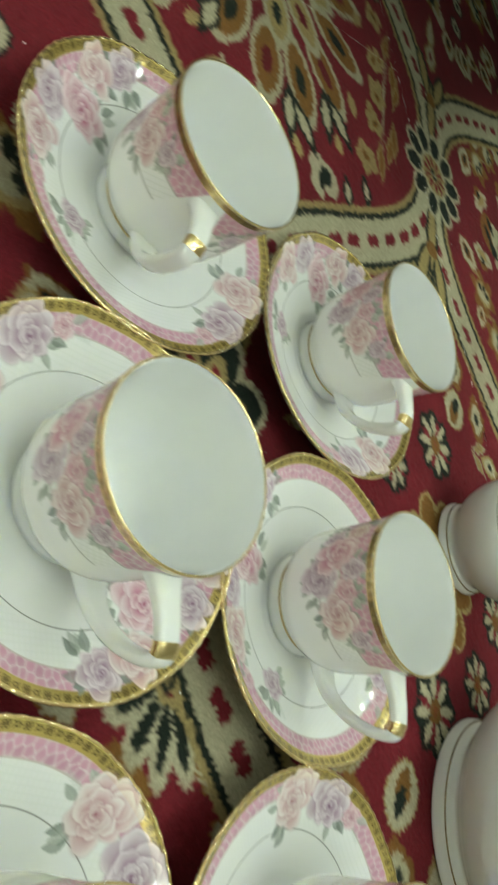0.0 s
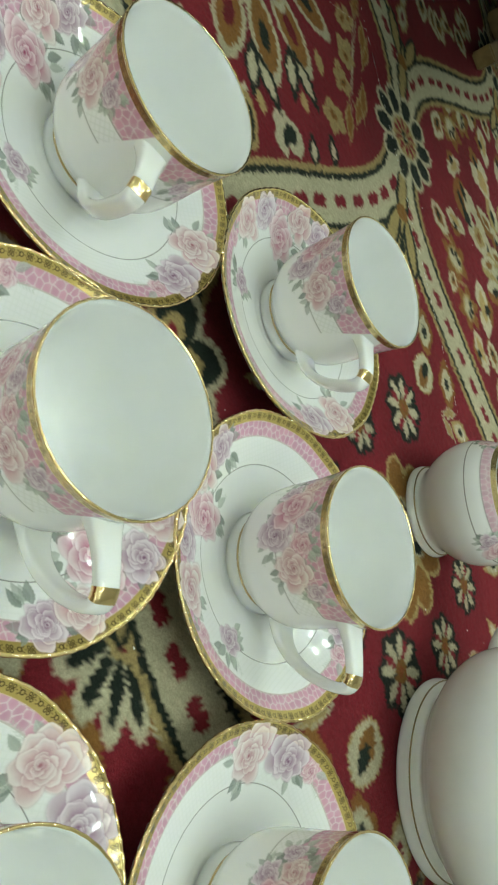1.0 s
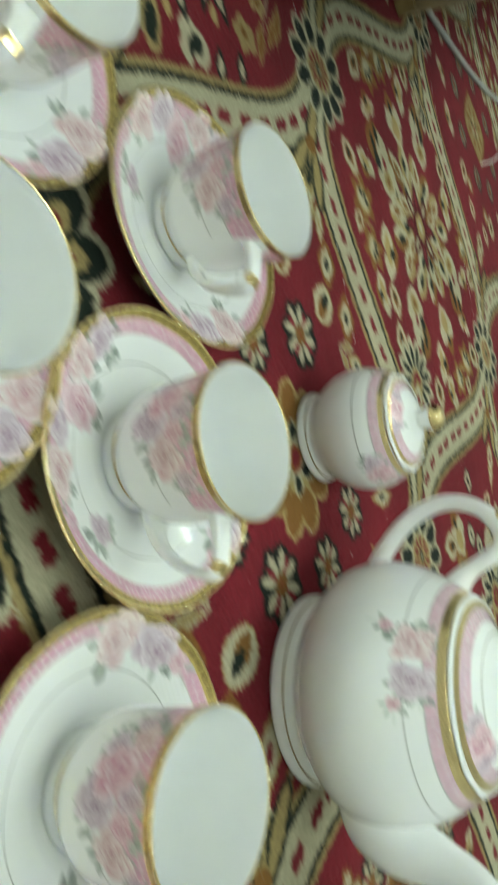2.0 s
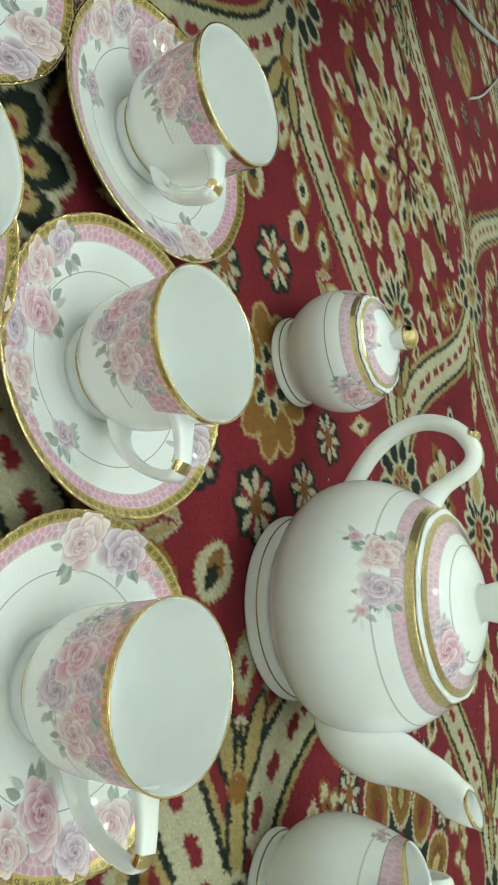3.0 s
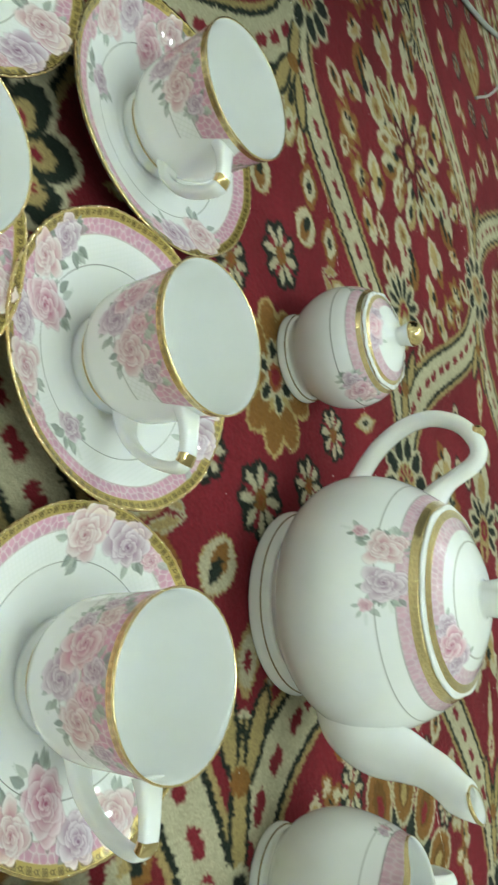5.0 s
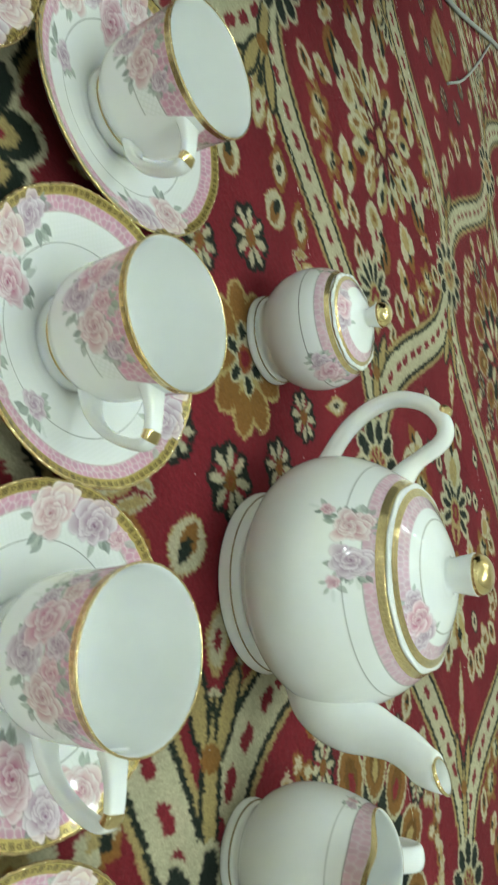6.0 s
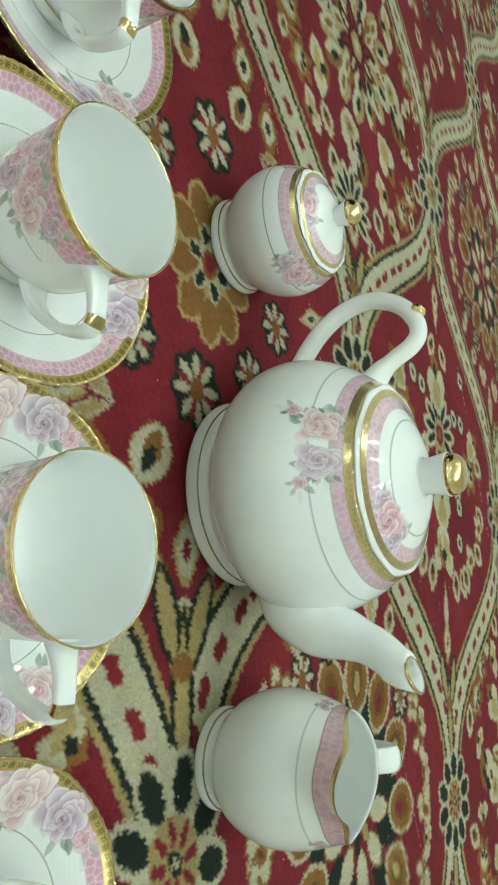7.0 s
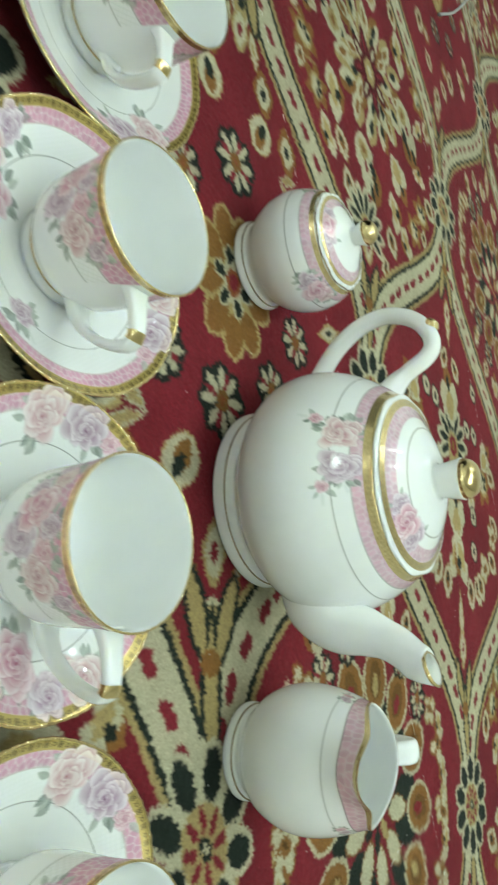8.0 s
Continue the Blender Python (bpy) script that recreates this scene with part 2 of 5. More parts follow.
# ---- painting on porcelain ----
class Canvas:
    """A painted skin in metres: x0..x1 by y0..y1, white at first."""

    def __init__(self, x0, x1, y0, y1, res):
        self.x0, self.y0, self.res = x0, y0, res
        self.w, self.h = int((x1 - x0) / res) + 1, int((y1 - y0) / res) + 1
        self.rgb = np.ones((self.h, self.w, 3))
        self.gilt = np.zeros((self.h, self.w))
        self.X = x0 + np.arange(self.w)[None] * res + np.zeros((self.h, 1))
        self.Y = y0 + np.arange(self.h)[:, None] * res + np.zeros((1, self.w))

    def lay(self, alpha, colour, win=None):
        win = win or (slice(None), slice(None))
        a = np.clip(alpha, 0, 1)[..., None]
        self.rgb[win] = self.rgb[win] * (1 - a) + np.asarray(colour) * a
        self.gilt[win] *= 1 - a[..., 0] * (a[..., 0] > 0.3)

    def window(self, x, y, r):
        i0, i1 = int((x - r - self.x0) / self.res), int((x + r - self.x0) / self.res) + 2
        j0, j1 = int((y - r - self.y0) / self.res), int((y + r - self.y0) / self.res) + 2
        return slice(max(j0, 0), max(min(j1, self.h), 0)), slice(max(i0, 0), max(min(i1, self.w), 0))

    def sample(self, x, y, metal=False):
        fx = np.clip((np.asarray(x) - self.x0) / self.res, 0, self.w - 1.001)
        fy = np.clip((np.asarray(y) - self.y0) / self.res, 0, self.h - 1.001)
        i, j = fx.astype(int), fy.astype(int)
        u, v = (fx - i)[:, None], (fy - j)[:, None]
        c = np.dstack([self.rgb, self.gilt]) if metal else self.rgb
        return (c[j, i] * (1 - u) + c[j, i + 1] * u) * (1 - v) + (c[j + 1, i] * (1 - u) + c[j + 1, i + 1] * u) * v

    def leaf(self, x, y, length, width, turn, colour, strength=0.8):
        """A pointed rose leaf with a toothed edge, a rib and side veins, one half lighter."""
        win = self.window(x, y, length * 1.1)
        dx, dy = self.X[win] - x, self.Y[win] - y
        u = dx * math.cos(turn) + dy * math.sin(turn)
        v = -dx * math.sin(turn) + dy * math.cos(turn)
        s = np.clip(u / length, 0, 1)
        v = v - 0.10 * width * np.sin(math.pi * s)
        half = width * np.sin(math.pi * s ** 0.75) * 0.5 * (1 + 0.07 * np.sin(s * 40)) + 1e-6
        inside = np.clip((half - np.abs(v)) / 0.0003, 0, 1) * (u > 0) * (u < length) * strength
        colour = np.asarray(colour)
        self.lay(inside, colour, win)
        light = np.minimum(colour * 1.55 + 0.06, 1)
        self.lay(inside * np.clip(v / half, 0, 1) * 0.6, light, win)
        self.lay(inside * np.clip(-v / half, 0, 1) ** 2 * 0.45, colour * 0.6, win)
        vein = np.clip(1 - np.abs((u - np.abs(v) * 0.9) % (length / 5) - length / 10) / 0.00022, 0, 1)
        self.lay(inside * vein * 0.3, light, win)
        self.lay(inside * np.clip(1 - np.abs(v) / 0.00022, 0, 1) * 0.6, light * 1.05, win)

    def petal(self, x, y, turn, reach, spread, inner, light, mid, deep, rng):
        """One petal seen from above: fans out from (x, y), pale at its lip, deep at its root."""
        win = self.window(x, y, reach * 1.35)
        dx, dy = self.X[win] - x, self.Y[win] - y
        dist = np.hypot(dx, dy)
        phi = (np.arctan2(dy, dx) - turn + math.pi) % (2 * math.pi) - math.pi
        p1, p2, tip = rng.uniform(0, 6), rng.uniform(0, 6), rng.uniform(-0.05, 0.13)
        f = np.clip(np.abs(phi) / spread, 0, 1)
        edge = reach * (1 - 0.36 * f ** 3.0 + tip * np.exp(-(phi / 0.16) ** 2) + 0.022 * np.sin(phi * 7 + p1) + 0.014 * np.sin(phi * 15 + p2))
        side = (spread - np.abs(phi)) * np.maximum(dist, 1e-6)
        gap = np.minimum(edge - dist, side)
        self.lay(np.clip(1 + gap / (0.10 * reach + 0.0005), 0, 1) ** 2 * (gap < 0) * 0.42, deep * 0.80, win)
        inside = np.clip(gap / 0.00035 + 0.5, 0, 1)
        k = np.clip((dist / np.maximum(edge, 1e-6) - inner) / (1 - inner), 0, 1)
        fold = 0.5 + 0.5 * np.sin(phi / spread * 1.7 + rng.uniform(-1, 1))
        k1 = np.clip(k ** 1.15 * (0.62 + 0.75 * fold), 0, 1)[..., None]
        col = np.where(k1 < 0.5, deep + (mid - deep) * k1 * 2, mid + (light - mid) * (k1 - 0.5) * 2)
        curl = np.clip((k - 0.84) / 0.08, 0, 1)[..., None] * (0.5 + 0.5 * np.sin(phi * 3 + p2))[..., None]
        col = col + (np.minimum(light * 1.08, 1) - col) * curl * 0.6
        under = np.exp(-((k - 0.78) / 0.06) ** 2)[..., None] * (0.5 + 0.5 * np.sin(phi * 3 + p2))[..., None]
        col = col * (1 - 0.10 * under)
        col = col * (1 + 0.045 * np.sin(phi * 23 + p1) * np.sin(phi * 9 + p2) * (1 - k))[..., None]
        self.rgb[win] = self.rgb[win] * (1 - inside[..., None]) + np.clip(col, 0, 1) * inside[..., None]
        self.gilt[win] *= 1 - inside

    def rose(self, x, y, r, light, deep, rng, turn=0.0):
        """An open rose: broad loose petals outside, a tight spiral within."""
        light, deep = np.asarray(light), np.asarray(deep)
        mid = light * 0.45 + deep * 0.55
        hx, hy = x + 0.14 * r * math.cos(turn), y + 0.14 * r * math.sin(turn)
        rings = ((7, 1.12, 0.56, 0.50), (6, 0.92, 0.62, 0.46), (5, 0.72, 0.74, 0.42), (4, 0.54, 0.90, 0.40), (3, 0.39, 1.05, 0.36), (3, 0.26, 1.1, 0.28), (2, 0.14, 1.5, 0.2))
        for ring, (n, reach, spread, inner) in enumerate(rings):
            d = ring / 6
            cx, cy = x + (hx - x) * d, y + (hy - y) * d
            order = list(range(n))
            rng.shuffle(order)
            for k in order:
                a = turn + ring * 0.75 + k * 2 * math.pi / n + rng.uniform(-0.25, 0.25)
                tone = rng.uniform(0.93, 1.04)
                lt = np.clip((light * (1 - 0.32 * d) + mid * 0.32 * d) * tone, 0, 1)
                root = deep * (0.80 + 0.20 * d) + light * (0.20 - 0.20 * d)
                half = mid * (0.70 + 0.30 * d) + light * (0.30 - 0.30 * d)
                self.petal(cx, cy, a, r * reach * rng.uniform(0.70, 1.18), spread * rng.uniform(0.80, 1.25), inner, lt, half * tone * (1 - 0.10 * d), root * (1 - 0.24 * d), rng)
        win = self.window(hx, hy, r * 0.12)
        q = np.hypot(self.X[win] - hx, self.Y[win] - hy)
        self.lay(np.clip(1 - q / (0.07 * r), 0, 1) * 0.7, deep * 0.6, win)

    def crackle(self, mask, cells, xs, ys, wrap, pink, vein):
        """Pink cells with pale veins inside mask; xs, ys: the band's own coordinates."""
        jj, ii = np.nonzero(mask > 0.01)
        px, py = xs[jj, ii], ys[jj, ii]
        best = np.full(len(px), 9.0)
        second = np.full(len(px), 9.0)
        which = np.zeros(len(px), int)
        for k, (cx, cy) in enumerate(cells):
            dx = np.abs(px - cx)
            if wrap:
                dx = np.minimum(dx, wrap - dx)
            d = np.hypot(dx, py - cy)
            closer = d < best
            second = np.where(closer, best, np.minimum(second, d))
            which = np.where(closer, k, which)
            best = np.where(closer, d, best)
        line = np.clip(1.25 - (second - best) / 0.00042, 0, 1) * 0.9
        tone = (0.93 + 0.17 * np.abs(np.modf(np.sin(which * 12.9898) * 43758.5)[0]))[:, None] * pink
        tone = tone + (1 - tone) * (0.25 * np.clip(best / 0.003, 0, 1) ** 2)[:, None]
        tone = np.clip(tone, 0, 1)
        col = tone * (1 - line[:, None]) + vein * line[:, None]
        a = mask[jj, ii][:, None]
        self.rgb[jj, ii] = self.rgb[jj, ii] * (1 - a) + col * a


PINK, VEIN = srgb("d9a4bc"), srgb("f2e4e9")
ROSES = {"pink": (srgb("fbe9ef"), srgb("c66489")), "peach": (srgb("fbf0f0"), srgb("c98292")), "lilac": (srgb("f4e8f0"), srgb("a07195"))}
GREENS = (srgb("9da49c"), srgb("828b84"), srgb("b4bab2"))
THREAD = srgb("8c8574")


def fern(cv, x, y, turn, length, rng):
    """A faint grey sprig of small leaflets."""
    n = 5
    cv.leaf(x, y, length * 1.05, length * 0.05, turn, GREENS[0], 0.5)
    for q in range(n):
        d = length * (q + 0.6) / n
        for side in (-1, 1):
            cv.leaf(x + d * math.cos(turn), y + d * math.sin(turn), length * (0.42 - 0.04 * q), length * 0.08, turn + side * 0.5, GREENS[2], 0.5)


def bouquet(cv, roses, rng, leaf, count, sprigs=True, limit=9.0):
    """Leaves and sprigs first, then the roses, small ones under large. roses: (x, y, radius, kind)."""
    mx, my = np.mean([q[0] for q in roses]), np.mean([q[1] for q in roses])
    for x, y, r, kind in roses:
        out = math.atan2(y - my, x - mx)
        for q in range(count if r > 0.6 * leaf else 3):
            a = out + rng.uniform(-1.9, 1.9)
            k = rng.uniform(0.75, 1.12) * r
            size, t = leaf * rng.uniform(0.7, 1.15), a + rng.uniform(-0.6, 0.6)
            lx, ly = x + k * math.cos(a), y + k * math.sin(a)
            if math.hypot(lx + size * math.cos(t), ly + size * math.sin(t)) > limit:
                continue
            cv.leaf(lx, ly, size, size * rng.uniform(0.46, 0.6), t, GREENS[rng.randrange(3)], rng.uniform(0.6, 0.92))
        a = out + rng.uniform(-1.2, 1.2)
        if sprigs and math.hypot(x + r * math.cos(a) * 2, y + r * math.sin(a) * 2) < limit:
            fern(cv, x + r * math.cos(a), y + r * math.sin(a), a, leaf * 1.1, rng)
    for x, y, r, kind in sorted(roses, key=lambda q: q[2]):
        cv.rose(x, y, r, *ROSES[kind], rng, rng.uniform(0, 6))


def posy(cv, x, y, size, rng, roses, leaves=5, sprigs=False):
    """A bunch round a point. roses: (dx, dy, radius, kind) in units of size."""
    bouquet(cv, [(x + size * dx, y + size * dy, size * r, kind) for dx, dy, r, kind in roses], rng, size * 0.66, leaves, sprigs)


def band_cells(rng, length, y0, y1, size):
    """Crackle seeds on a jittered grid along a band."""
    nx, ny = int(length / size), int((y1 - y0) / size) + 2
    return [((i + (0.5 if j % 2 else 0) + rng.uniform(-0.34, 0.34)) * length / nx % length, y0 + (j - 0.5 + rng.uniform(-0.3, 0.3)) * size) for i in range(nx) for j in range(ny + 1)]


def lattice_lines(cv, mask, xs, ys, step, colour, strength):
    a = np.abs(np.modf((xs + ys) / step)[0] - 0.5)
    b = np.abs(np.modf((xs - ys) / step + 500)[0] - 0.5)
    line = np.clip(1.4 - np.minimum(a, b) * step / 0.0004, 0, 1)
    cv.lay(mask * line * strength, colour)


def soft_band(r, r0, r1, edge=0.0003):
    return np.clip((r - r0) / edge + 0.5, 0, 1) * np.clip((r1 - r) / edge + 0.5, 0, 1)


def gilt_ink(th, across, period, tall=0.0047, radius=0.0720):
    """Small four-petalled flowers and looped ribbons drawn along a gilt band; across runs 0 to 1."""
    cell = np.floor(th / period)
    x = (th / period - cell - 0.5) * period * radius * 1000
    y = (across - 0.5) * tall * 1000
    line = lambda d, w=0.22: np.clip((w - d) / 0.14 + 0.5, 0, 1)
    petals = np.abs(np.hypot(np.abs(x) - 0.78, np.abs(y) - 0.72) - 0.52)
    flower = np.maximum(line(petals), line(np.hypot(x, y), 0.3))
    loop = np.abs(np.hypot((x + 0.35) * 0.85, y) - 0.72)
    tail = np.where((x > 0) & (x < 1.5), np.abs(np.abs(y) - 0.25 - 0.55 * x), 9)
    ribbon = np.maximum(line(loop), line(tail))
    dots = line(np.hypot(np.abs(x) - 1.75, y), 0.22)
    return np.maximum(np.where(cell % 2 > 0, flower, ribbon), dots) * (np.abs(across - 0.5) < 0.45)


# ---- the room ----
X0, X1, Y0, Y1, TOP = -3.6, 4.0, -6.4, 3.6, 2.7
FLOOR_Z = -0.012


def wall(name, x0, x1, y0, y1):
    bm = bmesh.new()
    box(bm, x0, x1, y0, y1, FLOOR_Z - 0.05, TOP)
    return tagged(part(name, bm, WALL), "plain pale painted wall of the room", "wall", kind="structure")


wall("wall_north", X0, X1, Y1, Y1 + 0.15)
wall("wall_south", X0, X1, Y0 - 0.15, Y0)
wall("wall_west", X0 - 0.15, X0, Y0 - 0.15, Y1 + 0.15)
wall("wall_east", X1, X1 + 0.15, Y0 - 0.15, Y1 + 0.15)
bm = bmesh.new()
box(bm, X0, X1, Y0, Y1, TOP, TOP + 0.12)
tagged(part("ceiling", bm, CEILING), "plain white painted ceiling", "ceiling", kind="structure")
bm = bmesh.new()
box(bm, X0, X1, Y0, Y1, FLOOR_Z - 0.05, FLOOR_Z)
tagged(part("floor", bm, TILE), "pale tiled floor under the carpet", "floor", kind="structure")


# ---- the carpet's dyes ----
RED, CREAM, INK = srgb("8a2b35"), srgb("cfc6a7"), srgb("282f29")
GILT, OCHRE, RUST = srgb("b6a06c"), srgb("946936"), srgb("9c5a34")
NODE = np.array([-0.210, 0.645])
ALONG, CROSS = np.array([0.452, 0.037]), np.array([-0.200, 0.361])
U = ALONG - CROSS
V = ALONG + CROSS
UL, VL = np.linalg.norm(U), np.linalg.norm(V)
UH, VH = U / UL, V / VL


class Weave:
    """A patch of carpet as a grid of knots, dyed motif by motif."""

    def __init__(self, x0, x1, y0, y1, knot):
        self.x0, self.y0, self.knot = x0, y0, knot
        self.nx, self.ny = int(round((x1 - x0) / knot)) + 1, int(round((y1 - y0) / knot)) + 1
        self.X, self.Y = np.meshgrid(np.linspace(x0, x1, self.nx), np.linspace(y0, y1, self.ny))
        rng = np.random.default_rng(7)
        # each knot sits a little off its row, so that every edge is ragged
        step = 0.0005 + 0.05 * knot
        rows = rng.normal(0, 1, (self.ny, 1)) * 0.4 + np.repeat(rng.normal(0, 1, (self.ny, self.nx // 2 + 1)), 2, 1)[:, :self.nx]
        cols = rng.normal(0, 1, (1, self.nx)) * 0.9 + rng.normal(0, 1, self.X.shape) * 0.5
        self.A = self.X + rows * step
        self.B = self.Y + cols * step * 1.3
        # the cloth is drawn a little towards the cups
        self.B = self.B + 0.030 * np.exp(-((self.X - 0.20) / 0.13) ** 2 - ((self.Y - 0.27) / 0.09) ** 2)
        self.A = self.A - 0.025 * np.exp(-((self.X - 0.49) / 0.10) ** 2 - ((self.Y - 0.32) / 0.09) ** 2)
        self.dye = np.empty(self.X.shape + (3,))
        self.dye[:] = RED * 0.9
        abrash = 0.06 * np.sin(self.Y * 31 + np.sin(self.X * 5) * 2) + 0.05 * np.sin(self.Y * 83 + 1)
        self.dye *= (1 + abrash)[..., None]

    def win(self, p, r):
        k = self.knot
        i0, i1 = int((p[0] - r - self.x0) / k), int((p[0] + r - self.x0) / k) + 2
        j0, j1 = int((p[1] - r - self.y0) / k), int((p[1] + r - self.y0) / k) + 2
        i0, j0 = max(i0, 0), max(j0, 0)
        i1, j1 = min(i1, self.nx), min(j1, self.ny)
        return None if i1 <= i0 or j1 <= j0 else (slice(j0, j1), slice(i0, i1))

    def lay(self, win, mask, colour):
        a = np.clip(mask, 0, 1)[..., None]
        self.dye[win] = self.dye[win] * (1 - a) + colour * a

    def local(self, win, p, turn):
        dx, dy = self.A[win] - p[0], self.B[win] - p[1]
        c, s = math.cos(turn), math.sin(turn)
        return dx * c + dy * s, -dx * s + dy * c

    def oval(self, p, a, b, turn, colour, rim=None, rim_w=0.004, point=0.0, heart=None):
        """An oval or, with point, a leaf; rim: an outer line; heart: an inner colour."""
        w = self.win(p, max(a, b) + 0.012 + 0.030 * (abs(p[0] - 0.25) < 0.35 and abs(p[1] - 0.3) < 0.25))
        if w is None:
            return
        u, v = self.local(w, p, turn)
        bb = b * (1 - point * np.clip(np.abs(u) / a, 0, 1) ** 1.5)
        d = (np.hypot(u / a, v / np.maximum(bb, 1e-4)) - 1) * min(a, b)
        s = self.knot * 0.6
        if rim is not None:
            self.lay(w, (rim_w - d) / s, rim)
        self.lay(w, -d / s, colour)
        if heart is not None:
            self.lay(w, (-d - 0.55 * min(a, b)) / s, heart)

    def flower(self, p, r, n, petal, rim, core, core2, turn=0.0, stretch=1.0, rim_w=0.004, axis=0.0):
        """n petals round a core, stretched along the axis."""
        for layer in (0, 1):
            for k in range(n):
                a = turn + k * 2 * math.pi / n
                q = np.array([r * 0.62 * math.cos(a) * stretch, r * 0.62 * math.sin(a)])
                c, s = math.cos(axis), math.sin(axis)
                q = np.array([q[0] * c - q[1] * s, q[0] * s + q[1] * c])
                t = math.atan2(q[1], q[0])
                if layer == 0:
                    self.oval(p + q, r * 0.40 + rim_w, r * 0.24 + rim_w, t, rim)
                else:
                    self.oval(p + q, r * 0.40, r * 0.22, t, petal, point=0.35)
        self.oval(p, r * 0.30, r * 0.27, axis, core, heart=core2)


def band_point(p, way, s):
    bow = 0.043 if way[0] > 0 else 0.034
    if way[0] > 0 and s > 0.5 and np.abs(p - NODE + CROSS).max() < 0.01:
        bow = 0.006
    return p + s * way - VH * bow * math.sin(2 * math.pi * s)


def angle(w):
    return math.atan2(w[1], w[0])


UA, VA = angle(UH), angle(VH)


def bands(wv, p, way):
    """A cream ogee band with red lozenges, edged dark and gold, from one knot of the lattice to the next."""
    n = 90
    pts = np.array([band_point(p, way, s) for s in np.linspace(0, 1, n)])
    mid = pts.mean(0)
    w = wv.win(mid, 0.30)
    if w is None:
        return
    a, b = wv.A[w], wv.B[w]
    best = np.full(a.shape, 9.0)
    for q in pts:
        np.minimum(best, (a - q[0]) ** 2 + (b - q[1]) ** 2, out=best)
    best = np.sqrt(best)
    s = wv.knot * 0.6
    return w, best, s, pts


def all_bands(wv, nodes):
    made = []
    for p in nodes:
        for way in (ALONG, CROSS):
            m = bands(wv, p, way)
            if m:
                made.append(m)
    for half, colour in ((0.0272, GILT * 0.95), (0.0222, INK), (0.0174, CREAM)):
        for w, best, s, pts in made:
            wv.lay(w, (half - best) / s, colour)
    for w, best, s, pts in made:
        step = np.linalg.norm(np.diff(pts, axis=0), axis=1)
        run = np.concatenate([[0], np.cumsum(step)])
        for d in np.arange(0.055, run[-1] - 0.05, 0.0275):
            i = int(np.searchsorted(run, d))
            t = pts[min(i + 1, len(pts) - 1)] - pts[i - 1]
            t = t / np.linalg.norm(t)
            wv.oval(pts[i] - t * 0.0034, 0.0062, 0.0050, angle(t) + 0.9, RED)
            wv.oval(pts[i] + t * 0.0042, 0.0066, 0.0052, angle(t) + 0.7, RED)
    # gilt tulips fill the forks of the lattice
    for p in nodes:
        for sgn in (-1, 1):
            m = lambda u, v: p + UH * sgn * u + VH * v
            tilt = 0.30 * sgn
            wv.oval(m(0.078, 0), 0.052, 0.0115, UA, INK, point=0.75)
            for q in (-1, 1):
                wv.oval(m(0.120, q * 0.0140), 0.031, 0.0112, UA + q * tilt, INK, point=0.1)
            wv.oval(m(0.074, 0), 0.046, 0.0070, UA, GILT, point=0.7)
            for q in (-1, 1):
                wv.oval(m(0.120, q * 0.0142), 0.027, 0.0070, UA + q * tilt, GILT, point=0.25)
            wv.oval(m(0.094, 0), 0.0085, 0.0100, UA, OCHRE)
            if sgn < 0 or np.abs(p - NODE + CROSS).max() > 0.01:
                wv.oval(m(0.158, 0), 0.017, 0.0090, UA, CREAM, GILT, 0.003, 0.3, RED)


def rosette(wv, p):
    """A round flower on each crossing: dark petals edged cream, a gold heart with red rays."""
    near = np.abs(p - NODE - U).max() < 0.01
    p = p + (np.array([-0.010, -0.003]) if near else np.array([0.004, 0.003]))
    n, far = (8, 0.0335) if near else (10, 0.0350)
    ring = [(p + far * np.array([math.cos(a), math.sin(a)]), a) for a in (k * 2 * math.pi / n + 0.12 for k in range(n))]
    for q, a in ring:
        wv.oval(q, 0.0172, 0.0132, a, CREAM)
    wv.oval(p, 0.031, 0.030, 0, CREAM)
    for q, a in ring:
        wv.oval(q, 0.0134, 0.0092, a, INK)
    wv.oval(p, 0.0215, 0.0210, 0, GILT)
    for k in range(n):
        a = (k + 0.5) * 2 * math.pi / n + 0.12
        q = p + 0.0135 * np.array([math.cos(a), math.sin(a)])
        wv.oval(q, 0.0078, 0.0032, a, RED)
    wv.oval(p, 0.0075, 0.0055, 0.4, INK, heart=CREAM)


def ringed_rosette(wv, p):
    """A rosette whose dark petals each hold a gold cell with a red spot."""
    p = p + np.array([0.020, -0.008])
    ring = [(np.array([math.cos(a), math.sin(a)]), a) for a in (k * 2 * math.pi / 8 + 0.75 for k in range(8))]
    for size in ((0.0215, 0.0170, CREAM), (0.0165, 0.0130, INK)):
        for w, a in ring:
            wv.oval(p + 0.033 * w, size[0], size[1], a, size[2])
    wv.oval(p, 0.030, 0.029, 0, INK)
    for w, a in ring:
        wv.oval(p + 0.0255 * w, 0.0110, 0.0082, a, GILT, point=0.3)
        wv.oval(p + 0.0235 * w, 0.0045, 0.0036, a, RED * 1.05)
    wv.oval(p, 0.012, 0.011, 0, CREAM, heart=RED)


def at_uv(c, u, v):
    return c + UH * u + VH * v


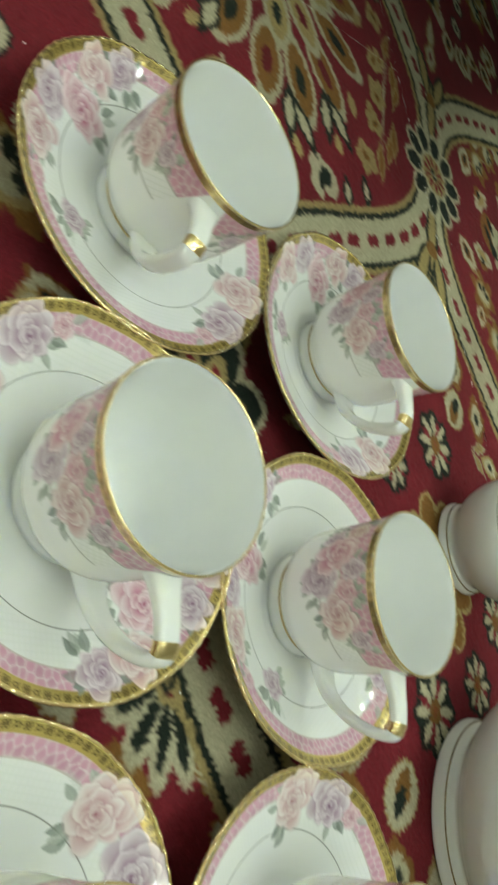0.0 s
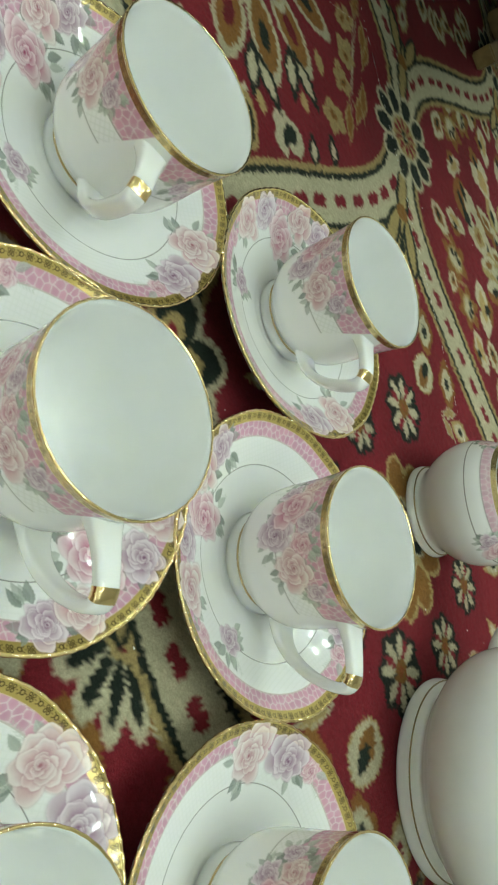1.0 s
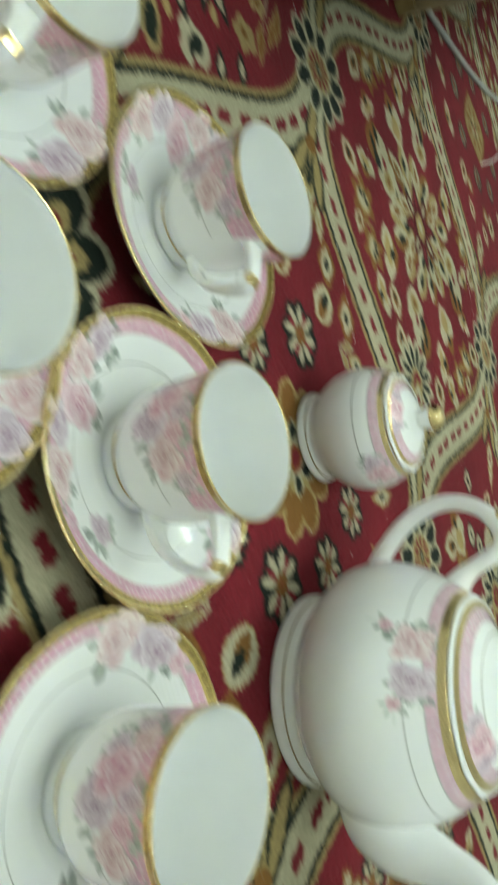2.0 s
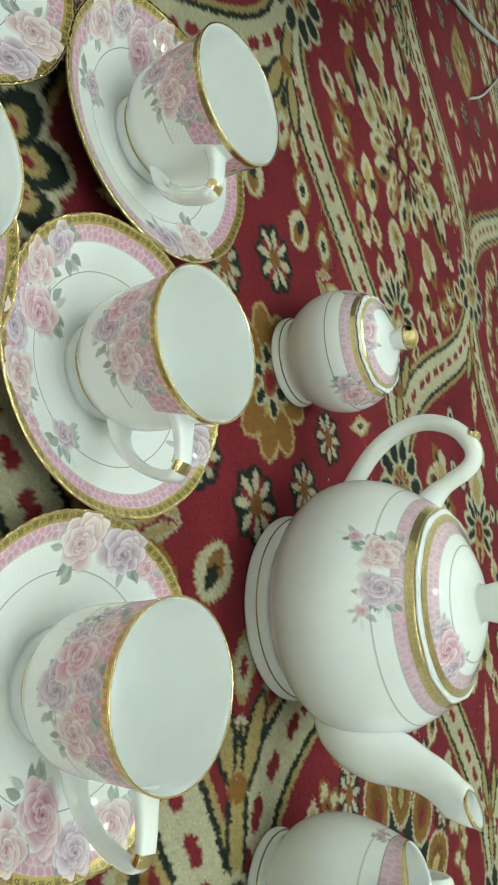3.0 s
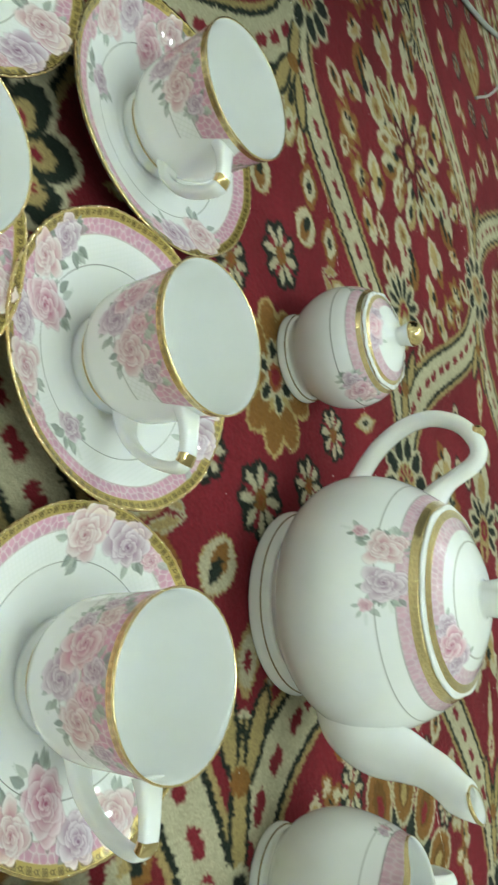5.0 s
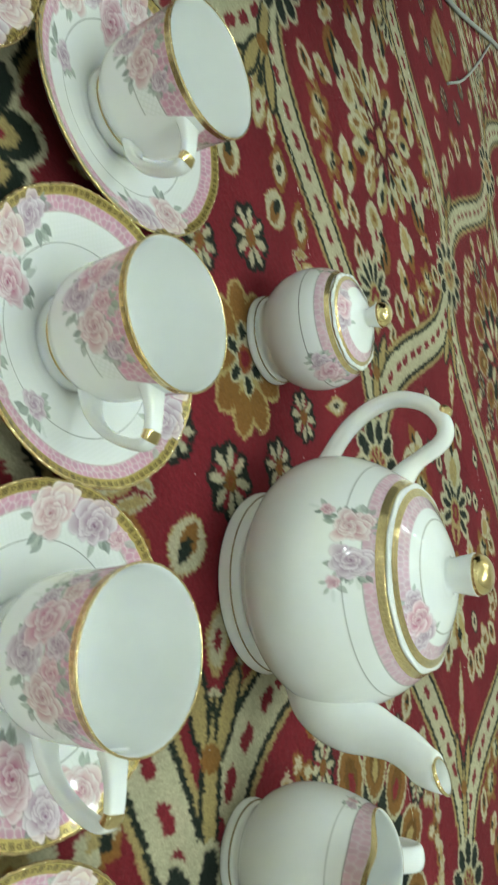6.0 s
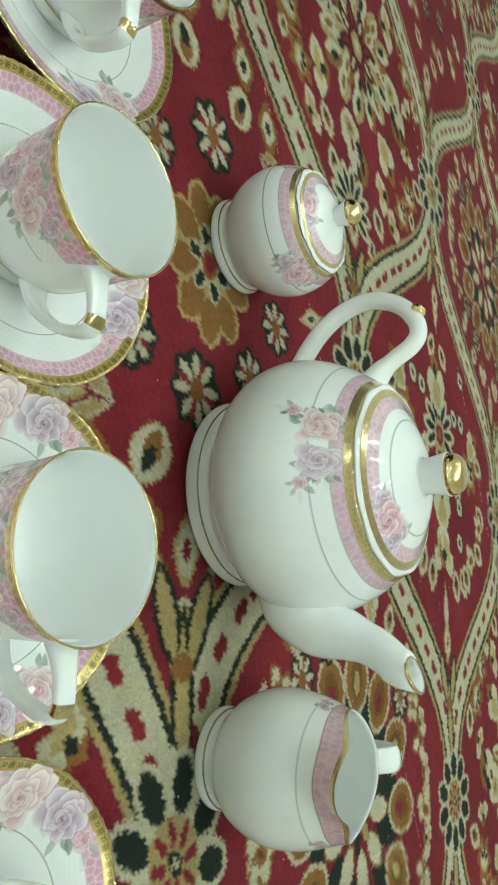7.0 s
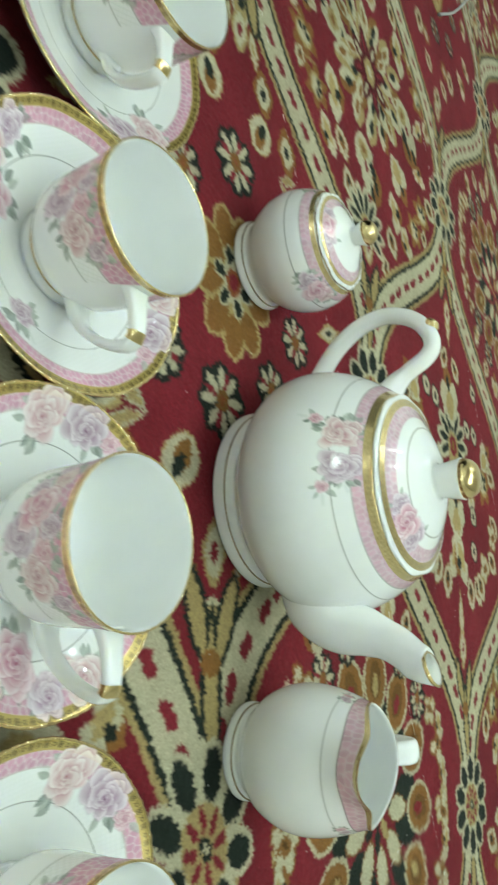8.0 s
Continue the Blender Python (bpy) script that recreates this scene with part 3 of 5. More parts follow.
def star(wv, p, r=0.024):
    """A small dark flower with white petals, red between them and a rust heart."""
    for k in range(8):
        a = k * math.pi / 4 + 0.2
        q = p + UH * r * 0.66 * math.cos(a) + VH * r * 0.62 * math.sin(a)
        wv.oval(q, r * 0.46, r * 0.40, angle(q - p), INK)
    wv.oval(p, r * 0.8, r * 0.75, UA, INK)
    for k in range(8):
        a = k * math.pi / 4 + 0.2
        q = p + UH * r * 0.62 * math.cos(a) + VH * r * 0.58 * math.sin(a)
        wv.oval(q, r * 0.36, r * 0.165, angle(q - p), CREAM, point=0.1)
        b = a + math.pi / 8
        q = p + UH * r * 0.56 * math.cos(b) + VH * r * 0.53 * math.sin(b)
        if k % 2:
            wv.oval(q, r * 0.33, r * 0.125, angle(q - p), RED * 1.15, point=0.2)
    wv.oval(p, r * 0.34, r * 0.30, UA, OCHRE, heart=RUST)


def bloom(wv, p, r):
    """A large open flower: ochre petals edged gold, a cream star with dark spots, a rust heart."""
    wv.oval(p, r * 1.18, r * 0.86, UA, GILT * 1.12)
    for layer, (la, lb, dye) in enumerate(((0.45, 0.34, GILT * 1.05), (0.40, 0.275, OCHRE))):
        for k in range(9):
            a = k * 2 * math.pi / 9 + 0.1
            q = p + UH * r * 0.78 * math.cos(a) * 1.22 + VH * r * 0.78 * math.sin(a) * 0.92
            wv.oval(q, r * la, r * lb, angle(q - p), dye, point=0.25 * layer)
    for k in range(6):
        a = k * math.pi / 3 + 0.4
        q = p + UH * r * 0.34 * math.cos(a) * 1.25 + VH * r * 0.34 * math.sin(a)
        wv.oval(q, r * 0.24, r * 0.17, angle(q - p), CREAM)
    wv.oval(p, r * 0.42, r * 0.32, UA, CREAM)
    for k in range(6):
        a = k * math.pi / 3 + 0.4
        q = p + UH * r * 0.38 * math.cos(a) * 1.2 + VH * r * 0.38 * math.sin(a)
        wv.oval(q, r * 0.17, r * 0.115, angle(q - p), INK)
    wv.oval(p, r * 0.27, r * 0.22, UA, RUST)
    wv.oval(p, r * 0.17, r * 0.14, UA, RED * 1.1)


def sprig(wv, p, turn, size=1.0):
    """A cream bud on a stem with two thin leaves."""
    w = np.array([math.cos(turn), math.sin(turn)])
    n = np.array([-w[1], w[0]])
    wv.oval(p, 0.013 * size, 0.0085 * size, turn, CREAM, GILT, 0.003, 0.3, INK)
    for q in (-1, 1):
        wv.oval(p - w * 0.022 * size + n * q * 0.008 * size, 0.014 * size, 0.0045 * size, turn + q * 0.5, GILT * 0.9, CREAM * 0.8, 0.0015, 0.8)


def blossom(wv, p, turn, r, dye, inner):
    """A ragged three- to five-lobed flower with a shaded side and a dark throat."""
    rng = np.random.default_rng(int(abs(p[0] * 7919 + p[1] * 104729) * 10) % 9999)
    n = int(rng.integers(3, 6))
    lobes = []
    for k in range(n):
        a = turn + k * 2 * math.pi / n + rng.uniform(-0.3, 0.3)
        lobes.append((p + r * 0.62 * rng.uniform(0.8, 1.2) * np.array([math.cos(a), math.sin(a)]), r * rng.uniform(0.55, 0.75), a))
    edge = OCHRE if dye is CREAM and rng.uniform() < 0.6 else GILT
    for q, size, a in lobes:
        wv.oval(q, size + 0.0024, size * 0.66 + 0.0024, a, edge)
    for q, size, a in lobes:
        wv.oval(q, size, size * 0.66, a, dye, point=0.2)
    w = np.array([math.cos(turn), math.sin(turn)])
    wv.oval(p + w * r * 0.12, r * 0.62, r * 0.42, turn + 0.5, inner)
    wv.oval(p + w * r * 0.05, r * 0.42, r * 0.15, turn + rng.uniform(-0.5, 0.5), INK if rng.uniform() < 0.6 else OCHRE * 0.4, point=0.4)


def cell_sparse(wv, c):
    bloom(wv, at_uv(c, 0.014, 0.006), 0.042)
    for u, v in ((-0.084, 0.002), (0.106, 0.0), (0.018, 0.093), (0.073, 0.060), (0.094, -0.060), (-0.040, -0.057), (-0.035, 0.075), (0.02, -0.09)):
        star(wv, at_uv(c, u, v), 0.0248 if abs(v) < 0.02 else 0.0205)
    for s in (-1, 1):
        for q in (-1, 1):
            m = lambda u, v: at_uv(c, 0.012 + s * u, q * v)
            t = VA if q > 0 else VA + math.pi
            wv.oval(m(0.145, 0.034), 0.0180, 0.0150, UA + s * q * 0.25, CREAM, GILT, 0.0012, 0.15)
            wv.oval(m(0.142, 0.033), 0.0125, 0.0080, UA + s * q * 0.25, OCHRE, point=0.3)
            wv.oval(m(0.149, 0.036), 0.0095, 0.0055, UA + s * q * 0.45, INK, point=0.3)
            wv.oval(m(0.158, 0.074), 0.0150, 0.0095, UA + 0.2, CREAM, OCHRE, 0.0058, 0.4, INK)
            wv.oval(m(0.186, 0.036), 0.0150, 0.0105, UA + 0.2, CREAM, OCHRE, 0.0050, 0.4, INK)
            wv.oval(m(0.215, 0.020), 0.017, 0.006, UA - s * q * 0.3, CREAM, OCHRE, 0.0025, 0.6, GILT)
            sprig(wv, m(0.125, 0.096), t, 0.9)
            sprig(wv, m(0.065, 0.128), t, 1.0)
            wv.oval(m(0.085, 0.105), 0.018, 0.005, VA + 0.4 * s, GILT, CREAM * 0.8, 0.0018, 0.8)
            wv.oval(m(0.030, 0.150), 0.016, 0.007, VA - 0.5 * s, CREAM, GILT, 0.003, 0.6, INK)
        wv.oval(at_uv(c, 0.012 + s * 0.245, 0), 0.020, 0.012, UA, GILT, CREAM, 0.003, 0.3, INK)


def cell_palmette(wv, c):
    """A great palmette: a fan of gold ovals outlined cream round a dark core."""
    for ring, n, rr, la, wa in ((0, 14, 0.098, 0.030, 0.0135), (1, 9, 0.055, 0.024, 0.012)):
        for k in range(n):
            a = k * 2 * math.pi / n + 0.15 + ring * 0.2
            q = at_uv(c, rr * 1.18 * math.cos(a), rr * 0.86 * math.sin(a))
            wv.oval(q, la, wa, angle(q - c), OCHRE if ring == 0 else GILT, CREAM * 0.9, 0.0042, 0.15, INK if (k + ring) % 2 else RED * 0.7)
    fan(wv, c, -1)
    fan(wv, c, 1)
    wv.oval(c, 0.034, 0.025, UA, INK, CREAM, 0.004)
    for k in range(7):
        a = k * 2 * math.pi / 7
        q = at_uv(c, 0.022 * math.cos(a), 0.016 * math.sin(a))
        wv.oval(q, 0.010, 0.0045, angle(q - c), CREAM if k % 2 else RED)
    wv.oval(c, 0.008, 0.007, 0, GILT)
    for s in (-1, 1):
        for q in (-1, 1):
            m = lambda u, v: at_uv(c, s * u, q * v)
            # a cream heart, two dark seeds, and two pairs of pale leaves
            for d in (-0.006, 0.006):
                wv.oval(m(0.153, 0.082 + d), 0.014, 0.0115, UA + s * q * 0.5, CREAM)
            wv.oval(m(0.166, 0.076), 0.012, 0.008, UA + s * q * 0.5, CREAM, point=0.5)
            wv.oval(m(0.153, 0.084), 0.0085, 0.0075, UA, INK)
            wv.oval(m(0.161, 0.080), 0.008, 0.004, UA + s * q * 0.5, INK, point=0.4)
            for u, v in ((0.143, 0.111), (0.121, 0.134)):
                wv.oval(m(u, v), 0.0082, 0.0040, UA + s * q * 0.3, CREAM, INK, 0.0036, 0.3)
            for u, v, t in ((0.135, 0.040, 0.2), (0.131, 0.056, 0.8), (0.097, 0.079, 0.3), (0.088, 0.095, 0.9)):
                wv.oval(m(u, v), 0.0150, 0.0056, UA + s * q * t, CREAM, INK, 0.0038, 0.4)
            for u, v in ((0.155, 0.052), (0.109, 0.096)):
                wv.oval(m(u, v), 0.0090, 0.0052, UA + s * q * 0.5, GILT * 1.1, point=0.3)
            wv.oval(m(0.052, 0.109), 0.012, 0.0060, UA + s * q * 0.4, GILT, point=0.3)
            # a spray of gold flowers on a thin stem
            wv.oval(m(0.0, 0.153), 0.080, 0.0012, UA + s * q * 0.04, CREAM * 0.9)
            for u, v, r in ((-0.033, 0.136, 0.0085), (0.004, 0.143, 0.0095), (0.039, 0.141, 0.0090), (0.086, 0.132, 0.0105)):
                blossom(wv, m(u, v), u * 40, r, GILT * 0.92, OCHRE)
            for u, v in ((-0.043, 0.166), (0.028, 0.171), (0.070, 0.153)):
                wv.oval(m(u, v), 0.019, 0.0046, UA + s * q * 0.12, OCHRE, GILT * 0.95, 0.002, 0.8)


def cell_ovals(wv, c):
    """A wreath of fat ochre ovals edged cream, white petals and dark leaves inside."""
    ring = [k * 2 * math.pi / 12 for k in range(12)]
    for k, a in enumerate(ring):
        q = at_uv(c, 0.066 * math.cos(a + 0.26), 0.060 * math.sin(a + 0.26))
        wv.oval(q, 0.024, 0.0130, angle(q - c), INK, point=0.2)
    for k, a in enumerate(ring):
        q = at_uv(c, 0.102 * math.cos(a), 0.092 * math.sin(a))
        t = angle(q - c)
        wv.oval(q, 0.026, 0.0205, t, OCHRE, CREAM * 0.92, 0.0034, 0.15)
        wv.oval(q, 0.0165, 0.0115, t, OCHRE * 0.62)
        wv.oval(q - 0.004 * (q - c) / np.linalg.norm(q - c), 0.0105, 0.0062, t, RED if k % 2 else GILT, point=0.2)
    for k in range(9):
        a = k * 2 * math.pi / 9 + 0.2
        q = at_uv(c, 0.046 * math.cos(a), 0.041 * math.sin(a))
        wv.oval(q, 0.019, 0.0100, angle(q - c), CREAM, OCHRE * 0.8, 0.0016, 0.2)
    for k in range(7):
        a = k * 2 * math.pi / 7
        q = at_uv(c, 0.022 * math.cos(a), 0.018 * math.sin(a))
        wv.oval(q, 0.012, 0.0058, angle(q - c), GILT if k % 2 else INK, point=0.3)
    wv.oval(c, 0.010, 0.009, 0, RED, heart=GILT)
    for s in (-1, 1):
        for q in (-1, 1):
            m = lambda u, v: at_uv(c, s * u, q * v)
            star(wv, m(0.128, 0.054), 0.0195)
            star(wv, m(0.094, 0.094), 0.0195)
            heart_bud(wv, m(0.168, 0.030), UA, 0.020)
            edged_bud(wv, m(0.158, 0.072), UA + 0.4 * s * q, 0.017)
            shaded_leaf(wv, m(0.125, 0.108), UA + 0.5 * s * q, 0.020, q)
            wv.oval(m(0.030, 0.150), 0.055, 0.0018, UA, GILT)
            for u, v, r in ((0.056, 0.143, 0.0145), (0.004, 0.152, 0.0155), (0.086, 0.126, 0.0125)):
                blossom(wv, m(u, v), 40 * u, r, CREAM, OCHRE)
            for u, v in ((0.032, 0.158), (0.074, 0.150)):
                shaded_leaf(wv, m(u, v), UA - 0.3 * s * q, 0.0165, -q)
        wv.oval(at_uv(c, s * 0.205, 0), 0.030, 0.010, UA, CREAM, GILT, 0.003, 0.7, OCHRE)


def fan(wv, c, s):
    """At a panel's end: a dark eye in an ochre field, a red bar, then cream and ochre streaks."""
    m = lambda u, v: at_uv(c, s * u, v)
    wv.oval(m(0.200, 0.004), 0.034, 0.030, UA, GILT * 0.95)
    wv.oval(m(0.205, 0.004), 0.022, 0.022, UA, OCHRE)
    for k in range(7):
        v = (k - 3) * 0.0098
        wv.oval(m(0.177 - 0.0002 * (k - 3) ** 2, v + 0.006), 0.022, 0.0068, UA, OCHRE if k % 2 else CREAM, point=0.5)
    wv.oval(m(0.196, 0.006), 0.0055, 0.020, UA, RED * 1.1)
    for d in (-1, 1):
        wv.oval(m(0.182, 0.006 + d * 0.036), 0.016, 0.0070, UA + d * s * 0.3, INK, GILT, 0.003)
    wv.oval(m(0.213, 0.006), 0.0105, 0.0095, UA, INK)
    wv.oval(m(0.215, 0.006), 0.0050, 0.0042, UA, RED * 1.1)


def bean(wv, p, turn, r, flip=1):
    """A long two-lobed flower: ochre shade, cream edge, dark and gold within."""
    w = np.array([math.cos(turn), math.sin(turn)])
    n = np.array([-w[1], w[0]]) * flip
    wv.oval(p - w * r * 0.45 + n * r * 0.14, r * 0.72, r * 0.64, turn, OCHRE, point=0.2)
    wv.oval(p + w * r * 0.45 - n * r * 0.12, r * 0.74, r * 0.67, turn, CREAM, point=0.3)
    wv.oval(p - w * r * 0.20 - n * r * 0.23, r * 0.62, r * 0.43, turn + 0.2 * flip, CREAM, point=0.3)
    for k in (-1, 1):
        wv.oval(p - w * r * (0.62 - 0.1 * k) + n * r * (0.12 + 0.20 * k), r * 0.36, r * 0.14, turn, INK, point=0.3)
    wv.oval(p - w * r * 0.02 + n * r * 0.32, r * 0.34, r * 0.20, turn - 0.3 * flip, INK, point=0.3)
    wv.oval(p + w * r * 0.62 - n * r * 0.09, r * 0.34, r * 0.32, turn, GILT, heart=OCHRE)
    wv.oval(p + w * r * 0.10 - n * r * 0.14, r * 0.22, r * 0.14, turn, RED)


def heart_bud(wv, p, turn, r):
    """A cream and gold bud of two cheeks with a dark ochre throat and a point."""
    w = np.array([math.cos(turn), math.sin(turn)])
    n = np.array([-w[1], w[0]])
    wv.oval(p - w * r * 0.62, r * 0.62, r * 0.43, turn, OCHRE, point=0.7)
    for k in (-1, 1):
        wv.oval(p - w * r * 0.05 + n * k * r * 0.40, r * 0.58, r * 0.49, turn - 0.35 * k, CREAM, point=0.4)
    wv.oval(p + w * r * 0.42, r * 0.60, r * 0.61, turn, CREAM, point=0.6)
    wv.oval(p + w * r * 0.25, r * 0.58, r * 0.43, turn, GILT * 1.12, point=0.5)
    wv.oval(p - w * r * 0.50, r * 0.34, r * 0.17, turn, INK, point=0.5)


def shaded_leaf(wv, p, turn, r, flip=1):
    """A long gold leaf edged cream, with a dark notch and an ochre shade on one side."""
    w = np.array([math.cos(turn), math.sin(turn)])
    n = np.array([-w[1], w[0]]) * flip
    wv.oval(p + n * r * 0.34 - w * r * 0.05, r * 0.66, r * 0.49, turn, OCHRE, point=0.4)
    wv.oval(p - w * r * 0.38, r * 0.66, r * 0.51, turn + 0.12, CREAM, point=0.7)
    wv.oval(p + w * r * 0.42, r * 0.62, r * 0.47, turn - 0.12, CREAM, point=0.7)
    wv.oval(p - w * r * 0.10, r * 0.62, r * 0.30, turn, GILT * 1.1, point=0.5)
    wv.oval(p + n * r * 0.32 - w * r * 0.02, r * 0.24, r * 0.25, turn, INK, point=0.2)


def eyed_flower(wv, p, turn, r):
    """A ragged ochre flower with a cream heart and dark specks."""
    for k in range(6):
        a = turn + k * math.pi / 3
        q = p + r * 0.58 * np.array([math.cos(a), math.sin(a)])
        wv.oval(q, r * 0.46, r * 0.30, a, OCHRE, point=0.4)
    wv.oval(p, r * 0.62, r * 0.50, turn, GILT)
    wv.oval(p, r * 0.46, r * 0.38, turn, CREAM)
    for k in range(3):
        a = turn + 0.4 + k * 1.1
        q = p + r * 0.30 * np.array([math.cos(a), math.sin(a)])
        wv.oval(q, r * 0.24, r * 0.15, a, INK)


def edged_bud(wv, p, turn, r):
    """A pointed cream bud, ochre within, a dark seed at its base."""
    w = np.array([math.cos(turn), math.sin(turn)])
    wv.oval(p, r, r * 0.72, turn, CREAM, OCHRE, 0.0014, 0.5)
    wv.oval(p - w * r * 0.08, r * 0.62, r * 0.39, turn, OCHRE, point=0.4)
    wv.oval(p - w * r * 0.20, r * 0.36, r * 0.22, turn, INK, point=0.3)


def striped_flower(wv, p, turn, r):
    """A half-open dark flower: long white petals spread from a red heart."""
    w = np.array([math.cos(turn), math.sin(turn)])
    for k in range(9):
        a = turn + (k - 4) * 0.50
        q = p + r * 0.62 * np.array([math.cos(a), math.sin(a)])
        wv.oval(q, r * 0.50, r * 0.22, a, CREAM)
    for k in range(9):
        a = turn + (k - 4) * 0.50
        q = p + r * 0.60 * np.array([math.cos(a), math.sin(a)])
        wv.oval(q, r * 0.36, r * 0.115, a, INK)
    wv.oval(p - w * r * 0.08, r * 0.40, r * 0.36, turn, GILT)
    wv.oval(p - w * r * 0.06, r * 0.28, r * 0.25, turn, RED, heart=OCHRE)
    for k in (-1, 1):
        wv.oval(p - w * r * 0.55 + k * r * 0.2 * np.array([-w[1], w[0]]), r * 0.34, r * 0.12, turn + 0.4 * k, GILT, point=0.5)


def medallion(wv, c):
    """A round medallion of cream and gold leaves about a dark red star with a gold heart."""
    for layer in range(3):
        for ring, n, rr, la in ((0, 15, 0.072, 0.0225), (1, 11, 0.046, 0.0215)):
            for k in range(n):
                a = k * 2 * math.pi / n + ring * 0.25
                far = rr * (1 + 0.07 * math.sin(5 * k + ring))
                q = c + far * np.array([0.95 * math.cos(a), 1.06 * math.sin(a)])
                t = a + 0.25 * math.sin(3 * k)
                w, e = np.array([math.cos(t), math.sin(t)]), np.array([-math.sin(t), math.cos(t)])
                if layer == 0:
                    wv.oval(q + e * la * 0.2, la * 1.05, la * 0.58, t, GILT if k % 3 else OCHRE, point=0.3)
                elif layer == 1:
                    wv.oval(q - e * la * 0.10, la * 0.98, la * 0.44, t, CREAM, point=0.5)
                elif k % 2 == 0:
                    wv.oval(q - w * la * 0.1 + e * la * 0.12, la * 0.50, la * 0.27, t, INK, point=0.3)
                else:
                    wv.oval(q - w * la * 0.05, la * 0.56, la * 0.22, t, OCHRE, point=0.4)
    dark = RED * 0.45
    for layer in (0, 1):
        for k in range(8):
            a = k * math.pi / 4
            q = c + 0.025 * np.array([math.cos(a) * 1.25, math.sin(a) * 1.15])
            size = 1.25 if k % 4 == 0 else 1.0
            wv.oval(q, (0.0185 - 0.0060 * layer) * size, 0.0098 - 0.0056 * layer, angle(q - c), CREAM * 0.9 if layer and k % 2 else RED if layer else dark, point=0.4)
    wv.oval(c, 0.0230, 0.0200, 0, dark)
    wv.oval(c, 0.0170, 0.0130, 0, GILT, heart=CREAM)


def cell_dense(wv, c):
    """A panel crowded with cream, gold and ochre flowers round a medallion."""
    c = at_uv(c, -0.020, 0.010)
    medallion(wv, c)
    for s in (-1, 1):
        for q in (-1, 1):
            m = lambda u, v: at_uv(c, s * u, q * v)
            if s * q > 0:
                heart_bud(wv, m(0.084, 0.076), 0.35 if s < 0 else 0.35 + math.pi, 0.0285)
                shaded_leaf(wv, m(0.140, 0.062), -0.1, 0.026, s)
            else:
                shaded_leaf(wv, m(0.102, 0.086), -0.15, 0.031, s)
                edged_bud(wv, m(0.146, 0.068), 0.2, 0.0185)
            shaded_leaf(wv, m(0.158, 0.096), s * 0.3, 0.023, -s)
            edged_bud(wv, m(0.183, 0.052), 0.1, 0.0190)
            eyed_flower(wv, m(0.124, 0.121), 0.4 * q, 0.0245)
            eyed_flower(wv, m(0.086, 0.146), 0.9 * s, 0.0265)
            edged_bud(wv, m(0.060, 0.176), 0.6 * s, 0.0195)
            shaded_leaf(wv, m(0.036, 0.142), 1.1 * s, 0.021, q)
            wv.oval(m(0.104, 0.132), 0.016, 0.0022, UA + 1.9, GILT)
            wv.oval(m(0.072, 0.160), 0.014, 0.0022, UA + 1.6, GILT)
            edged_bud(wv, m(0.226, 0.034), UA + 0.3 * q, 0.0150)
            edged_bud(wv, m(0.116, 0.152), UA, 0.0130)
        bean(wv, at_uv(c, 0, s * 0.106), 0.3 if s < 0 else 0.3 + math.pi, 0.0370, s)
        bean(wv, at_uv(c, s * 0.132, -0.006), 0.05 if s < 0 else 0.05 + math.pi, 0.0345, -s)
        striped_flower(wv, at_uv(c, s * 0.205, -s * 0.014), UA if s < 0 else UA + math.pi, 0.042)


def cell_chain(wv, c):
    """A panel with a chain of flowers down its length and small eyed ovals beside it."""
    striped_flower(wv, at_uv(c, -0.034, 0.0), UA + math.pi, 0.050)
    heart_bud(wv, at_uv(c, -0.090, -0.006), UA + 0.2, 0.036)
    heart_bud(wv, at_uv(c, 0.054, 0.0), UA, 0.034)
    for k in (-1, 1):
        shaded_leaf(wv, at_uv(c, 0.010, k * 0.056), UA + 0.3 * k, 0.028, k)
        shaded_leaf(wv, at_uv(c, 0.104, k * 0.012), UA + 0.5 * k, 0.032, -k)
        edged_bud(wv, at_uv(c, -0.137, k * 0.020), UA + 0.5 * k, 0.018)
        for u, v in ((-0.072, 0.056), (-0.074, 0.084), (0.039, 0.064), (0.084, 0.060), (-0.136, 0.090)):
            wv.oval(at_uv(c, u, k * v), 0.0125, 0.0105, 0.1, CREAM, INK, 0.0026, 0.2, INK)
        eyed_flower(wv, at_uv(c, -0.018, k * 0.112), 0.3, 0.032)
        heart_bud(wv, at_uv(c, -0.058, k * 0.128), UA - k * 0.8, 0.026)
        for u, v, t in ((0.130, 0.068, 0.5), (0.082, 0.134, 0.9), (0.139, 0.040, 0.2), (0.123, 0.080, 0.6), (-0.037, 0.150, 1.2), (0.030, 0.150, 0.9)):
            edged_bud(wv, at_uv(c, u, k * v), UA + k * t, 0.0200)
        for u, v in ((0.106, 0.100), (0.056, 0.142)):
            wv.oval(at_uv(c, u, k * v), 0.030, 0.0020, UA + k * 2.2, GILT)
            blossom(wv, at_uv(c, u - 0.010, k * v), 1.0, 0.015, CREAM, OCHRE)
    wv.oval(at_uv(c, 0.172, 0.0), 0.026, 0.0065, UA, CREAM, GILT, 0.0025, 0.7)
    wv.oval(at_uv(c, -0.190, 0.0), 0.024, 0.0065, UA, CREAM, GILT, 0.0025, 0.7)


